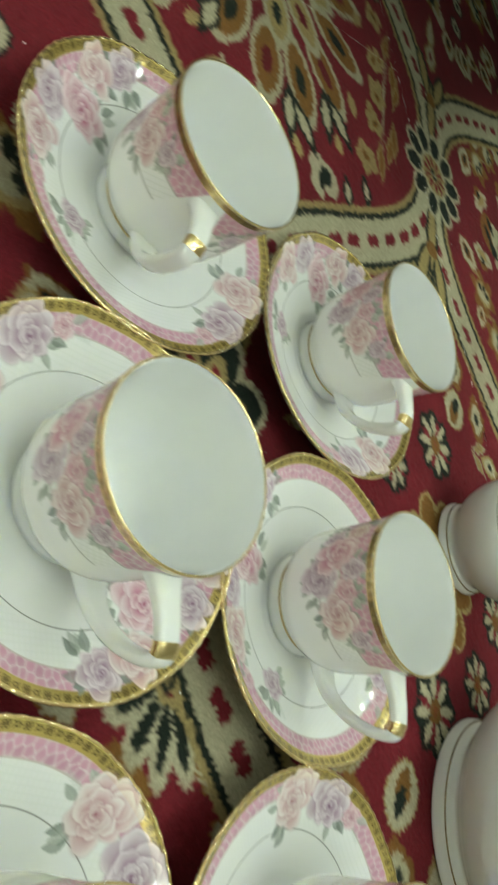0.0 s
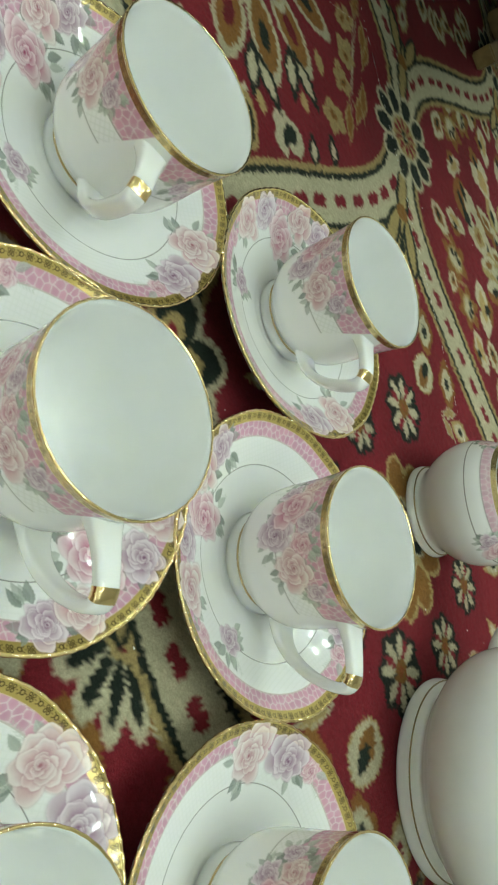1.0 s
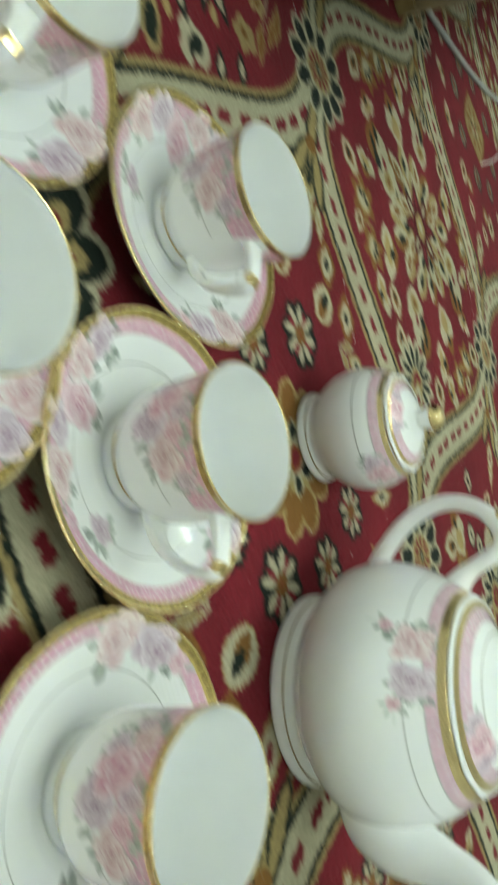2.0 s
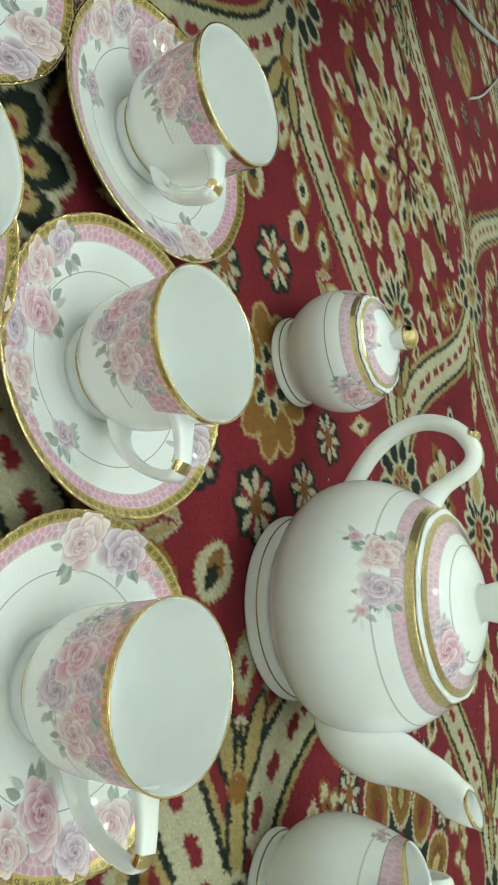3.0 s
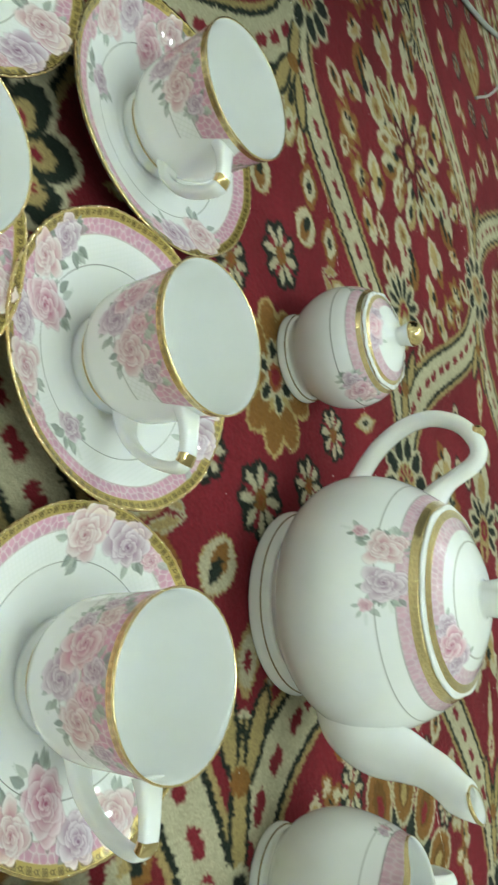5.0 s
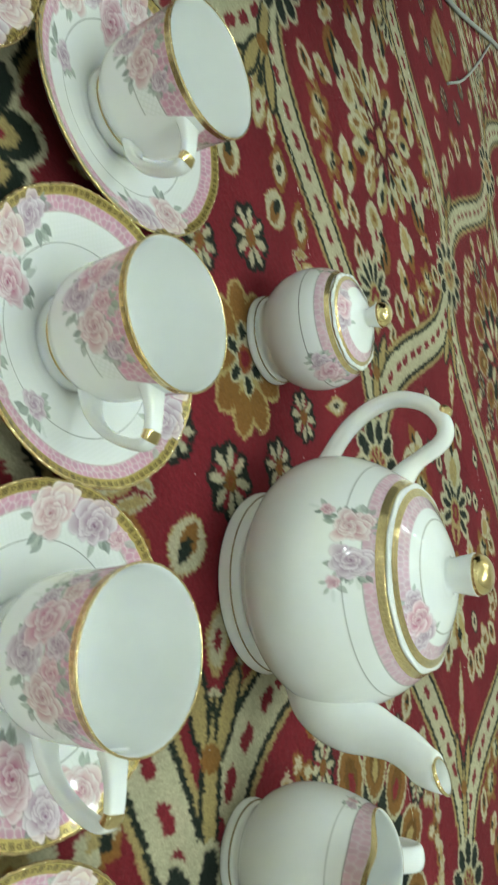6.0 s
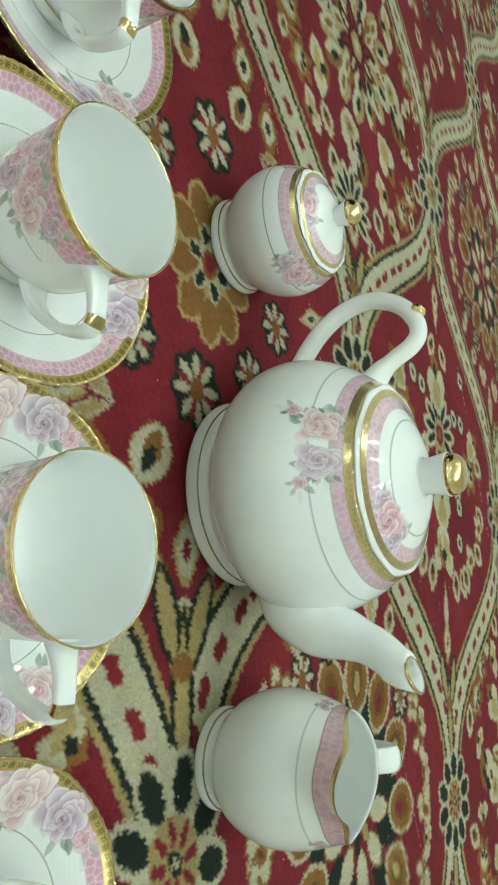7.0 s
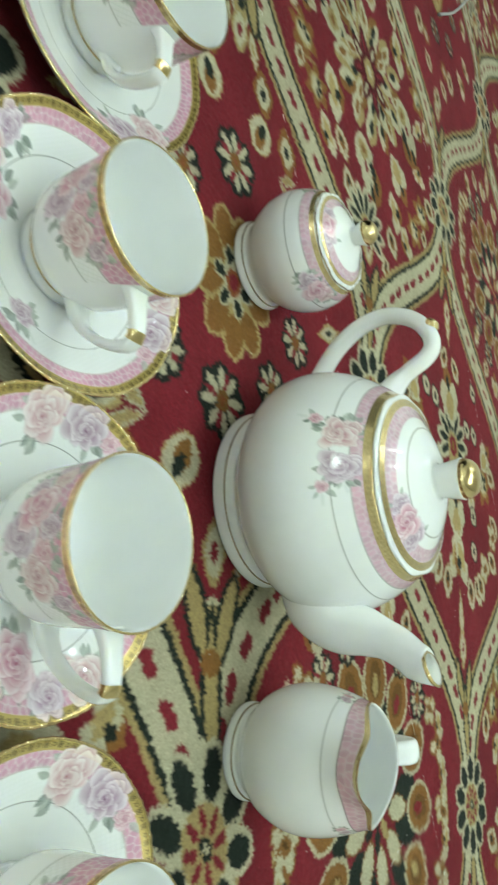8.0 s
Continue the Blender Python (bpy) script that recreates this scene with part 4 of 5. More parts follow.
def cell_lozenge(wv, c):
    """A quiet panel: one gold lozenge in a ring of small dark flowers, buds at its ends."""
    c = at_uv(c, -0.036, 0.004)
    wv.oval(c, 0.062, 0.054, 0, OCHRE * 0.8, point=0.7)
    wv.oval(c, 0.057, 0.049, 0, GILT * 0.85, point=0.7)
    for k in range(8):
        a = k * math.pi / 4 + 0.3
        q = c + 0.030 * np.array([math.cos(a), math.sin(a)])
        wv.oval(q, 0.013, 0.0060, a, OCHRE, point=0.5)
    for k in range(6):
        a = k * math.pi / 3
        q = c + 0.013 * np.array([math.cos(a), math.sin(a)])
        wv.oval(q, 0.009, 0.0045, a, CREAM if k % 2 else INK)
    wv.oval(c, 0.006, 0.006, 0, RED)
    for k in range(8):
        a = k * math.pi / 4 + 0.05
        star(wv, at_uv(c, 0.096 * math.cos(a), 0.090 * math.sin(a)), 0.0190)
    for s in (-1, 1):
        for q in (-1, 1):
            m = lambda u, v: at_uv(c, s * u, q * v)
            shaded_leaf(wv, m(0.098, 0.118), 0.2 * s, 0.025, q)
            eyed_flower(wv, m(0.142, 0.036), 0.5, 0.018)
            edged_bud(wv, m(0.182, 0.030), 0.2, 0.017)
            edged_bud(wv, m(0.142, 0.062), UA, 0.021)
            shaded_leaf(wv, m(0.040, 0.148), 0.4 * s, 0.022, -q)
        edged_bud(wv, at_uv(c, s * 0.222, 0), UA, 0.020)


def dye_patch(wv):
    nodes, cells = [], []
    for i in range(-5, 8):
        for j in range(-3, 9):
            p = NODE + i * ALONG + j * CROSS
            if wv.win(p, 0.75) is not None:
                nodes.append(p)
                cells.append((i, j, p + U / 2))
    for i, j, c in cells:
        if wv.win(c, 0.36) is None:
            continue
        if j % 2:
            (cell_chain if i % 2 else cell_dense)(wv, c)
        elif i % 2:
            cell_palmette(wv, c) if i < 0 else cell_ovals(wv, c)
        elif j == 0:
            cell_sparse(wv, c)
        else:
            cell_lozenge(wv, c)
    all_bands(wv, nodes)
    for p in nodes:
        if np.abs(p - NODE + CROSS).max() < 0.01:
            ringed_rosette(wv, p)
        else:
            rosette(wv, p)


PATCHES = (
    (-0.30, 0.62, 0.12, 0.62, 0.0016),
    (0.62, 1.02, 0.12, 0.62, 0.0040), (-0.70, -0.30, 0.12, 0.62, 0.0030),
    (-0.70, 1.02, 0.62, 1.02, 0.0025), (-0.90, 1.30, 1.02, 1.90, 0.0050),
    (-0.90, -0.70, 0.12, 1.02, 0.008), (1.02, 1.30, 0.12, 1.02, 0.008), (-0.90, 1.30, -0.60, 0.12, 0.006), (-0.90, 1.30, 1.90, 2.9, 0.009))
corners, quads, dyes, base = [], [], [], 0
for x0, x1, y0, y1, knot in PATCHES:
    wv = Weave(x0, x1, y0, y1, knot)
    if knot < 0.01 or y0 > 1.5:
        dye_patch(wv)
    rng = np.random.default_rng(3)
    pile = rng.normal(0, 0.00022, wv.X.shape) * (knot < 0.004)
    corners.append(np.stack([wv.X, wv.Y, pile], -1).reshape(-1, 3))
    ii, jj = np.meshgrid(np.arange(wv.nx - 1), np.arange(wv.ny - 1))
    k = (jj * wv.nx + ii).ravel() + base
    quads.append(np.stack([k, k + 1, k + 1 + wv.nx, k + wv.nx], -1))
    dyes.append(np.clip(wv.dye * rng.normal(1, 0.07, wv.X.shape)[..., None], 0.004, 0.9).reshape(-1, 3))
    base += wv.X.size
carpet = sheet("carpet", np.vstack(corners), np.vstack(quads), CARPET, colours=np.vstack(dyes), attr="dye", smooth=False)
tagged(carpet, "red woven carpet with cream ogee bands and gold flowers", "carpet", kind="structure")
bm = bmesh.new()
box(bm, -0.898, 1.298, -0.598, 2.898, FLOOR_Z, -0.002)
part("backing", bm, WALL, carpet, "pale woven carpet backing")


# ---- cups and saucers ----
SCALLOP = 0.0002


def scalloped(r, z, th):
    k = np.clip((r - 0.045) / 0.03, 0, 1) ** 2
    return r + SCALLOP * k * np.cos(12 * th), z + 0.0002 * k * np.cos(12 * th)


SAUCER_TOP = [(0.0, 0.0072), (0.020, 0.0072), (0.0268, 0.0073), (0.0295, 0.0082), (0.033, 0.0096), (0.040, 0.0116), (0.050, 0.0142), (0.060, 0.0178), (0.068, 0.0213), (0.0728, 0.0237), (0.0742, 0.0242)]


def saucer_height(r):
    p = np.array(SAUCER_TOP)
    return np.interp(r, p[:, 0], p[:, 1])


def saucer_canvas():
    cv = Canvas(-0.08, 0.08, -0.08, 0.08, 0.0002)
    rng = random.Random(4)
    r, th = np.hypot(cv.X, cv.Y), np.arctan2(cv.Y, cv.X) % (2 * math.pi)
    arc = th * 0.066
    lattice_lines(cv, soft_band(r, 0.0505, 0.0622), cv.X, cv.Y, 0.0032, srgb("dfe2da"), 0.16)
    cv.crackle(soft_band(r, 0.0628, 0.0700), band_cells(rng, 0.066 * 2 * math.pi, 0.0628, 0.070, 0.0036), arc, r, 0.066 * 2 * math.pi, PINK, VEIN)
    cv.lay(soft_band(r, 0.0624, 0.0628, 0.0002) * 0.7, srgb("b59a90"))
    cv.lay(soft_band(r, 0.0487, 0.0491, 0.0002) * 0.85, srgb("5d594e"))
    # gilding, with its drawing
    ink = gilt_ink(th, (r - 0.0697) / 0.0047, 2 * math.pi / 112)
    band = soft_band(r, 0.0696, 0.0800)
    cv.lay(band, srgb("dcc479"))
    cv.lay(band * ink * 0.95, srgb("2c2008"))
    cv.gilt = band * 0.50 * (1 - 0.7 * ink)

    def spray(roses):
        at = [(rad * math.cos(radians(deg)), rad * math.sin(radians(deg)), size, kind) for deg, rad, size, kind in roses]
        bouquet(cv, at, rng, 0.0080, 14, True, 0.0715)

    spray([(-26, 0.0655, 0.0046, "pink"), (11.5, 0.0605, 0.0114, "peach"), (-11.5, 0.0628, 0.0108, "lilac")])
    spray([(-112, 0.0490, 0.0066, "lilac"), (-128, 0.0640, 0.0042, "pink"), (-213, 0.0630, 0.0088, "lilac"), (-147, 0.0628, 0.0103, "peach"), (-197, 0.0628, 0.0098, "peach"), (-166, 0.0632, 0.0104, "lilac"), (-182, 0.0490, 0.0120, "pink")])
    return cv


def make_saucer():
    cv = saucer_canvas()
    n = 1080
    inner = [(p, saucer_height(p)) for p in (0.0001, 0.012, 0.020, 0.0245, 0.0268, 0.0282, 0.0295, 0.0312, 0.033, 0.0345)]
    fine = curve_through([(0.0345, saucer_height(0.0345))] + SAUCER_TOP[5:], 0.00036)[1:]
    fine = np.array(sorted([tuple(q) for q in fine] + [(q, saucer_height(q)) for q in (0.0485, 0.04872, 0.04892, 0.04912)]))
    under = [(0.0748, 0.0236), (0.0744, 0.0227), (0.070, 0.0200), (0.060, 0.0152), (0.050, 0.0114), (0.040, 0.0080), (0.0335, 0.0058), (0.0310, 0.0030), (0.0300, 0.0004), (0.0292, 0.0), (0.0280, 0.0004), (0.0270, 0.0035), (0.015, 0.0040), (0.0001, 0.0040)]
    prof = np.vstack([inner, fine, under])
    co, fc, th, r, z = turned(prof, n, scalloped)
    top = np.repeat(np.arange(len(prof)) < len(inner) + len(fine), n)
    col = np.where(top[:, None], cv.sample(r * np.cos(th), r * np.sin(th)), 1.0)
    body = empty("saucer", Matrix(), "white porcelain saucer with roses and gold rim", "saucer", "tea saucers")
    sheet("dish", co, fc[:, ::-1], PAINTED, body, "white porcelain dish painted with roses", colours=col)
    rr = np.linspace(0.0696, 0.0735, 22)
    prof = [(q, saucer_height(q) + 0.00014) for q in rr]
    co, fc, th, r, z = turned(prof, 1900, scalloped)
    sheet("gold_rim", co, fc[:, ::-1], PRINTED_GOLD, body, "gilt rim with small dark flowers", colours=cv.sample(r * np.cos(th), r * np.sin(th), True), attr="ink")
    # the burnished edge is a rounded roll, faintly beaded
    a = np.linspace(2.2, -1.5, 9)
    prof = [(0.0742 + 0.00085 * math.cos(q), 0.02385 + 0.00085 * math.sin(q)) for q in a]
    beaded = lambda r, z, th: scalloped(r + 0.00009 * np.cos(76 * th), z + 0.00016 * np.cos(76 * th + 1), th)
    co, fc, th, r, z = turned(prof, 1064, beaded)
    sheet("gold_edge", co, fc[:, ::-1], BRIGHT_GOLD, body, "burnished gilt edge", colours=np.zeros((len(co), 3)), attr="ink")
    return body


CUP_OUT = [(0.0246, 0.0), (0.0258, 0.0007), (0.0254, 0.0046), (0.0234, 0.0070), (0.0240, 0.0086), (0.0286, 0.0120), (0.0325, 0.0190), (0.0341, 0.0280), (0.0345, 0.0390), (0.0349, 0.0500), (0.0356, 0.0590), (0.0364, 0.0664)]


def cup_radius(z):
    p = np.array(CUP_OUT[3:])
    return np.interp(z, p[:, 1], p[:, 0])


def cup_canvas():
    """Unrolled wall: x is the arc from the handle at radius 0.035, y the height."""
    k = 0.035
    cv = Canvas(0, 2 * math.pi * k, 0, 0.07, 0.0002)
    rng = random.Random(9)
    turn = 2 * math.pi * k
    gap = np.clip((np.minimum(cv.X, turn - cv.X) - 0.0095 + 0.004 * (cv.Y - 0.05) / 0.01) / 0.0003, 0, 1)
    lattice_lines(cv, soft_band(cv.Y, 0.0376, 0.0478) * gap, cv.X, cv.Y, 0.0034, srgb("d8dad2"), 0.32)
    cv.crackle(soft_band(cv.Y, 0.0490, 0.0634) * gap, band_cells(rng, turn, 0.0490, 0.0634, 0.0036), cv.X, cv.Y, turn, PINK, VEIN)
    for y in (0.0372, 0.0486):
        cv.lay(soft_band(cv.Y, y, y + 0.0004, 0.0002) * 0.85 * gap, srgb("6f6a5c"))
    for start in (0, 180):
        roses = [(252, 0.0462, 0.0100, "pink"), (272, 0.0385, 0.0088, "lilac"), (299, 0.0455, 0.0090, "peach"), (234, 0.0415, 0.0056, "lilac"), (283, 0.0520, 0.0058, "pink"), (318, 0.0540, 0.0044, "lilac"), (231, 0.0535, 0.0062, "peach"), (217, 0.0480, 0.0046, "lilac"), (267, 0.0560, 0.0050, "lilac")]
        bouquet(cv, [(((deg - start) % 360) / 360 * turn, y, size, kind) for deg, y, size, kind in roses], rng, 0.0058, 10)
    return cv


HANDLE = [(0.0300, 0.0165), (0.0340, 0.0172), (0.0400, 0.0192), (0.0475, 0.0250), (0.0545, 0.0345), (0.0586, 0.0435), (0.0606, 0.0510), (0.0602, 0.0552), (0.0565, 0.0577), (0.0500, 0.0578), (0.0440, 0.0570), (0.0390, 0.0560), (0.0343, 0.0548)]


def make_cup():
    cv = cup_canvas()
    low = CUP_OUT[:6]
    fine = curve_through(CUP_OUT[5:], 0.0005)[1:]
    inside = [(0.0362, 0.0668), (0.0357, 0.0664), (0.0345, 0.0600), (0.0334, 0.0520), (0.0322, 0.0400), (0.0308, 0.0300), (0.0284, 0.0200), (0.0246, 0.0130), (0.0190, 0.0092), (0.0110, 0.0078), (0.0001, 0.0074)]
    inside = np.vstack([inside[:2], curve_through(inside[1:], 0.004)[1:]])
    foot = [(0.0001, 0.0030), (0.0190, 0.0026), (0.0205, 0.0004), (0.0215, 0.0)]
    prof = np.vstack([foot, low, fine, inside])
    co, fc, th, r, z = turned(prof, 520)
    wall_ring = np.repeat((np.arange(len(prof)) >= len(foot)) & (np.arange(len(prof)) < len(foot) + len(low) + len(fine)), 520)
    col = np.where(wall_ring[:, None], cv.sample(th * 0.035, z), 1.0)
    body = empty("tea_cup", Matrix(), "white porcelain tea cup with painted roses and gold rim", "cup", "tea cups")
    sheet("bowl", co, fc, PAINTED, body, "white bowl with a pink rose band", colours=col)
    prof = [(cup_radius(h) + 0.00016, h) for h in np.linspace(0.0630, 0.0662, 6)] 
    co, fc, th, r, z = turned(prof, 760)
    ink = gilt_ink(th, np.clip((z - 0.0630) / 0.0036, 0, 1), 2 * math.pi / 56, 0.0036, 0.036) * 0.7
    sheet("gold_rim", co, fc, GOLD, body, "gilt rim band", colours=np.repeat(ink[:, None], 3, 1), attr="ink")
    a = np.linspace(-1.2, 2.6, 9)
    beaded = lambda r, z, th: (r + 0.00004 * np.cos(44 * th), z + 0.00006 * np.cos(44 * th + 1))
    co, fc, *_ = turned([(0.03622 + 0.00052 * math.cos(q), 0.06672 + 0.00052 * math.sin(q)) for q in a], 616, beaded)
    sheet("gold_lip", co, fc, BRIGHT_GOLD, body, "burnished gilt lip", colours=np.zeros((len(co), 3)), attr="ink")
    a = np.linspace(0, 2 * math.pi, 9)
    co, fc, *_ = turned([(0.0240 + 0.0005 * math.cos(q), 0.0063 + 0.0005 * math.sin(q)) for q in a[::-1]], 120)
    sheet("gold_line", co, fc[:, ::-1], GOLD, body, "thin gilt line above the foot", colours=np.zeros((len(co), 3)), attr="ink")
    path = curve_through(HANDLE, 0.0016)
    s = np.linspace(0, 1, len(path))
    rad = 0.0024 + 0.0016 * np.abs(2 * s - 1) ** 4
    co, fc = tube(path, rad, 28, 1.8, 0.62)
    sheet("handle", co, fc, PORCELAIN, body, "white ear-shaped handle")
    pick = (path[:, 0] > 0.0545) & (path[:, 1] > 0.0555)
    co, fc = tube(path[pick], rad[pick] * 1.05, 28, 1.79, 0.62)
    sheet("gold_cap", co, fc, BRIGHT_GOLD, body, "gilt patch on the handle", colours=np.zeros((len(co), 3)), attr="ink")
    return body


CUPS = [(-0.0814, 0.2507, -36), (0.0493, 0.1837, -18), (-0.0137, 0.3824, -29.5), (0.1168, 0.3104, -26.5), (0.2504, 0.2444, -25), (0.1848, 0.1109, -24), (0.3919, 0.1840, -26)]
ROSE_TURN = [39, 205, 0, 56, 149, 105, 123]
saucer, cup = make_saucer(), make_cup()
for i, (x, y, turn) in enumerate(CUPS):
    m = pose(x, y, 0.0005, 0, 0, ROSE_TURN[i])
    c = pose(x, y, 0.0079, 0, 0, turn)
    if i == 0:
        saucer.matrix_basis, cup.matrix_basis = m, c
    else:
        copy_thing(saucer, m), copy_thing(cup, c)


# ---- teapot ----
POT = (0.2857, 0.4565, 0.0008)
POT_OUT = [(0.0592, 0.0), (0.0608, 0.0006), (0.0610, 0.0030), (0.0592, 0.0085), (0.0564, 0.0120), (0.0562, 0.0142), (0.0615, 0.0190), (0.0702, 0.0272), (0.0770, 0.0385), (0.0798, 0.0505), (0.0796, 0.0615), (0.0766, 0.0745), (0.0715, 0.0862), (0.0650, 0.0968), (0.0592, 0.1048), (0.0566, 0.1088)]


def gilt_ring(name, prof, n, parent, label, period=0, strength=0.3, dark=0.0, tall=0.004, radius=0.06):
    co, fc, th, r, z = turned(prof, n)
    ink = np.full(len(co), dark)
    if period:
        k = np.repeat(np.linspace(0, 1, len(prof)), n)
        ink = gilt_ink(th, k, period, tall, radius) * strength
    return sheet(name, co, fc, BRIGHT_GOLD if name == "gold_knob_tip" else GOLD, parent, label, colours=np.repeat(ink[:, None], 3, 1), attr="ink")


def proud(line, lo, hi, by=0.00018, n=8):
    """A strip of the turned line between two heights, set a little proud."""
    p = np.array(line)
    return [(np.interp(h, p[:, 1], p[:, 0]) + by, h) for h in np.linspace(lo, hi, n)]


def thin_ring(r, z, parent, t=0.0005, n=140):
    a = np.linspace(0, 2 * math.pi, 9)
    return gilt_ring("gold_line", [(r + t * math.cos(q), z + t * math.sin(q)) for q in a], n, parent, "thin gilt line", dark=0.55)


def vessel_canvas(k, height, band, seed, lines, posies):
    cv = Canvas(0, 2 * math.pi * k, 0, height, 0.00025)
    rng = random.Random(seed)
    turn = 2 * math.pi * k
    cv.crackle(soft_band(cv.Y, *band), band_cells(rng, turn, *band, 0.0040), cv.X, cv.Y, turn, PINK * 0.8 + 0.16, PINK * 0.4 + 0.55)
    for y in lines:
        cv.lay(soft_band(cv.Y, y, y + 0.0004, 0.0003) * 0.9, srgb("5f5a4c"))
    for x, y, size, bunch in posies:
        posy(cv, (x % 360) / 360 * turn, y, size, rng, bunch, 17, True)
    return cv


def lid_canvas(r_in, r_out, line, seed, at, size, thread=0.9):
    cv = Canvas(-r_out - 0.002, r_out + 0.002, -r_out - 0.002, r_out + 0.002, 0.0003)
    rng = random.Random(seed)
    r, th = np.hypot(cv.X, cv.Y), np.arctan2(cv.Y, cv.X) % (2 * math.pi)
    turn = 2 * math.pi * r_out
    cv.crackle(soft_band(r, r_in, r_out), band_cells(rng, turn, r_in, r_out, 0.0040), th * r_out, r, turn, PINK * 0.75 + 0.2, VEIN)
    cv.lay(soft_band(r, line, line + 0.0006, 0.0002) * thread, THREAD)
    for a in at:
        c, s = math.cos(radians(a)), math.sin(radians(a))
        q = 0.5 * (r_in + line) + 0.002
        posy(cv, q * c, q * s, size, rng, [(0.3 * c, 0.3 * s, 1.0, "pink"), (-1.3 * s, 1.3 * c, 0.8, "lilac"), (1.2 * s, -1.2 * c, 0.6, "lilac")], leaves=2)
    cv.lay(np.clip((r - r_out - 0.0004) / 0.0003, 0, 1), np.ones(3))
    return cv


def make_teapot():
    pot = empty("teapot", pose(*POT), "white porcelain teapot with roses, pink band and gold rim", "teapot")
    k = 0.075
    cv = vessel_canvas(k, 0.125, (0.0988, 0.1046), 21, (0.0885, 0.0984), [
        (-123, 0.0932, 0.0098, [(-1.10, -0.1, 0.98, "peach"), (1.10, 0.15, 1.02, "lilac"), (-2.05, -1.35, 0.36, "pink"), (2.35, -0.85, 0.34, "pink"), (-1.9, 0.55, 0.5, "peach")])])
    foot = [(0.0001, 0.0040), (0.0540, 0.0036), (0.0560, 0.0004)]
    fine = curve_through(POT_OUT, 0.0006)
    inside = [(0.0550, 0.1088), (0.0540, 0.1075), (0.0560, 0.1040), (0.0620, 0.0950), (0.0690, 0.0840), (0.0750, 0.0650), (0.0760, 0.0500), (0.0680, 0.0290), (0.0520, 0.0150), (0.0001, 0.0110)]
    prof = np.vstack([foot, fine, inside])
    co, fc, th, r, z = turned(prof, 720)
    skin = np.repeat((np.arange(len(prof)) >= len(foot)) & (np.arange(len(prof)) < len(foot) + len(fine)), 720)
    col = np.where(skin[:, None], cv.sample(th * k, z), 1.0)
    body = sheet("body", co, fc, PAINTED, pot, "round white body with a small rose spray", colours=col)
    gilt_ring("gold_band", proud(POT_OUT[8:], 0.1046, 0.1088) + [(0.0562, 0.10915), (0.0556, 0.1090)], 330, body, "gilt shoulder band", 2 * math.pi / 110)
    thin_ring(0.0594, 0.0085, body)
    # lid
    lid_line = [(0.0552, 0.1090), (0.0564, 0.1098), (0.0558, 0.1110), (0.0525, 0.1118), (0.0480, 0.1132), (0.0430, 0.1158), (0.0340, 0.1206), (0.0240, 0.1245), (0.0160, 0.1262), (0.0120, 0.1268), (0.0106, 0.1282), (0.0107, 0.1315), (0.0118, 0.1370), (0.0128, 0.1425)]
    cv = lid_canvas(0.0408, 0.0488, 0.0335, 5, (-70, 110), 0.0095)
    wavy = lambda r, z, th: (r + 0.0006 * np.cos(11 * th) * (r > 0.050), z)
    prof = np.vstack([curve_through(lid_line, 0.0006), [(0.0121, 0.1427), (0.0001, 0.1428)]])
    co, fc, th, r, z = turned(prof, 520, wavy)
    lid = sheet("lid", co, fc, PAINTED, pot, "domed white lid with pink band and roses", colours=cv.sample(r * np.cos(th), r * np.sin(th)))
    p = np.array(lid_line)[::-1]
    gilt_ring("gold_ring", [(q, np.interp(q, p[4:, 0], p[4:, 1]) + 0.00025) for q in np.linspace(0.0534, 0.0486, 9)], 260, lid, "gilt ring on the lid", 2 * math.pi / 100)
    gilt_ring("gold_knob_tip", curve_through([(0.0119, 0.1424), (0.0123, 0.1430), (0.0118, 0.1464), (0.0096, 0.1496), (0.0056, 0.1516), (0.0001, 0.1522)], 0.0008), 120, lid, "gilt knob tip")
    # spout and handle stand in one plane
    path = curve_through([(0.0550, 0.0450), (0.0730, 0.0505), (0.0850, 0.0640), (0.0905, 0.0820), (0.0975, 0.1000), (0.1100, 0.1165)], 0.0025)
    s = np.linspace(0, 1, len(path))
    rad = np.interp(s, [0, 0.2, 0.45, 0.7, 0.9, 1], [0.0260, 0.0238, 0.0172, 0.0118, 0.0106, 0.0122])
    inner = rad * 0.8
    co1, f1 = tube(path, rad, 40, 0.95)
    # the mouth is cut level, so that it opens to the sky
    n = 40
    level = lambda q: 0.1218 + 0.30 * (q - 0.1100)
    for back, w in ((4, 0.12), (3, 0.3), (2, 0.6), (1, 1.0)):
        ringed = co1[-n * back:len(co1) - n * (back - 1)]
        ringed[:, 2] += w * (level(ringed[:, 0]) - ringed[:, 2]) * np.where(ringed[:, 2] > level(ringed[:, 0]), 1, w)
    last = co1[-n:]
    co2, f2 = tube(path[len(path) // 2:], inner[len(path) // 2:], n, 0.95)
    co2[-n:] = last.mean(0) + (last - last.mean(0)) * (0.84, 0.84, 1) - (0, 0, 0.0002)
    co2[-2 * n:-n] = 0.5 * (co2[-n:] + co2[-3 * n:-2 * n])
    j = np.arange(n)
    kk = (j + 1) % n
    a0, b0 = len(co1) - n, len(co1) + len(co2) - n
    lip = np.stack([a0 + j, a0 + kk, b0 + kk, b0 + j], -1)
    turn = pose(0, 0, 0, 0, 0, -30)
    spout = sheet("spout", np.vstack([co1, co2]), np.vstack([f1, (f2 + len(co1))[:, ::-1], lip]), PORCELAIN, pot, "curved white spout")
    spout.matrix_basis = turn
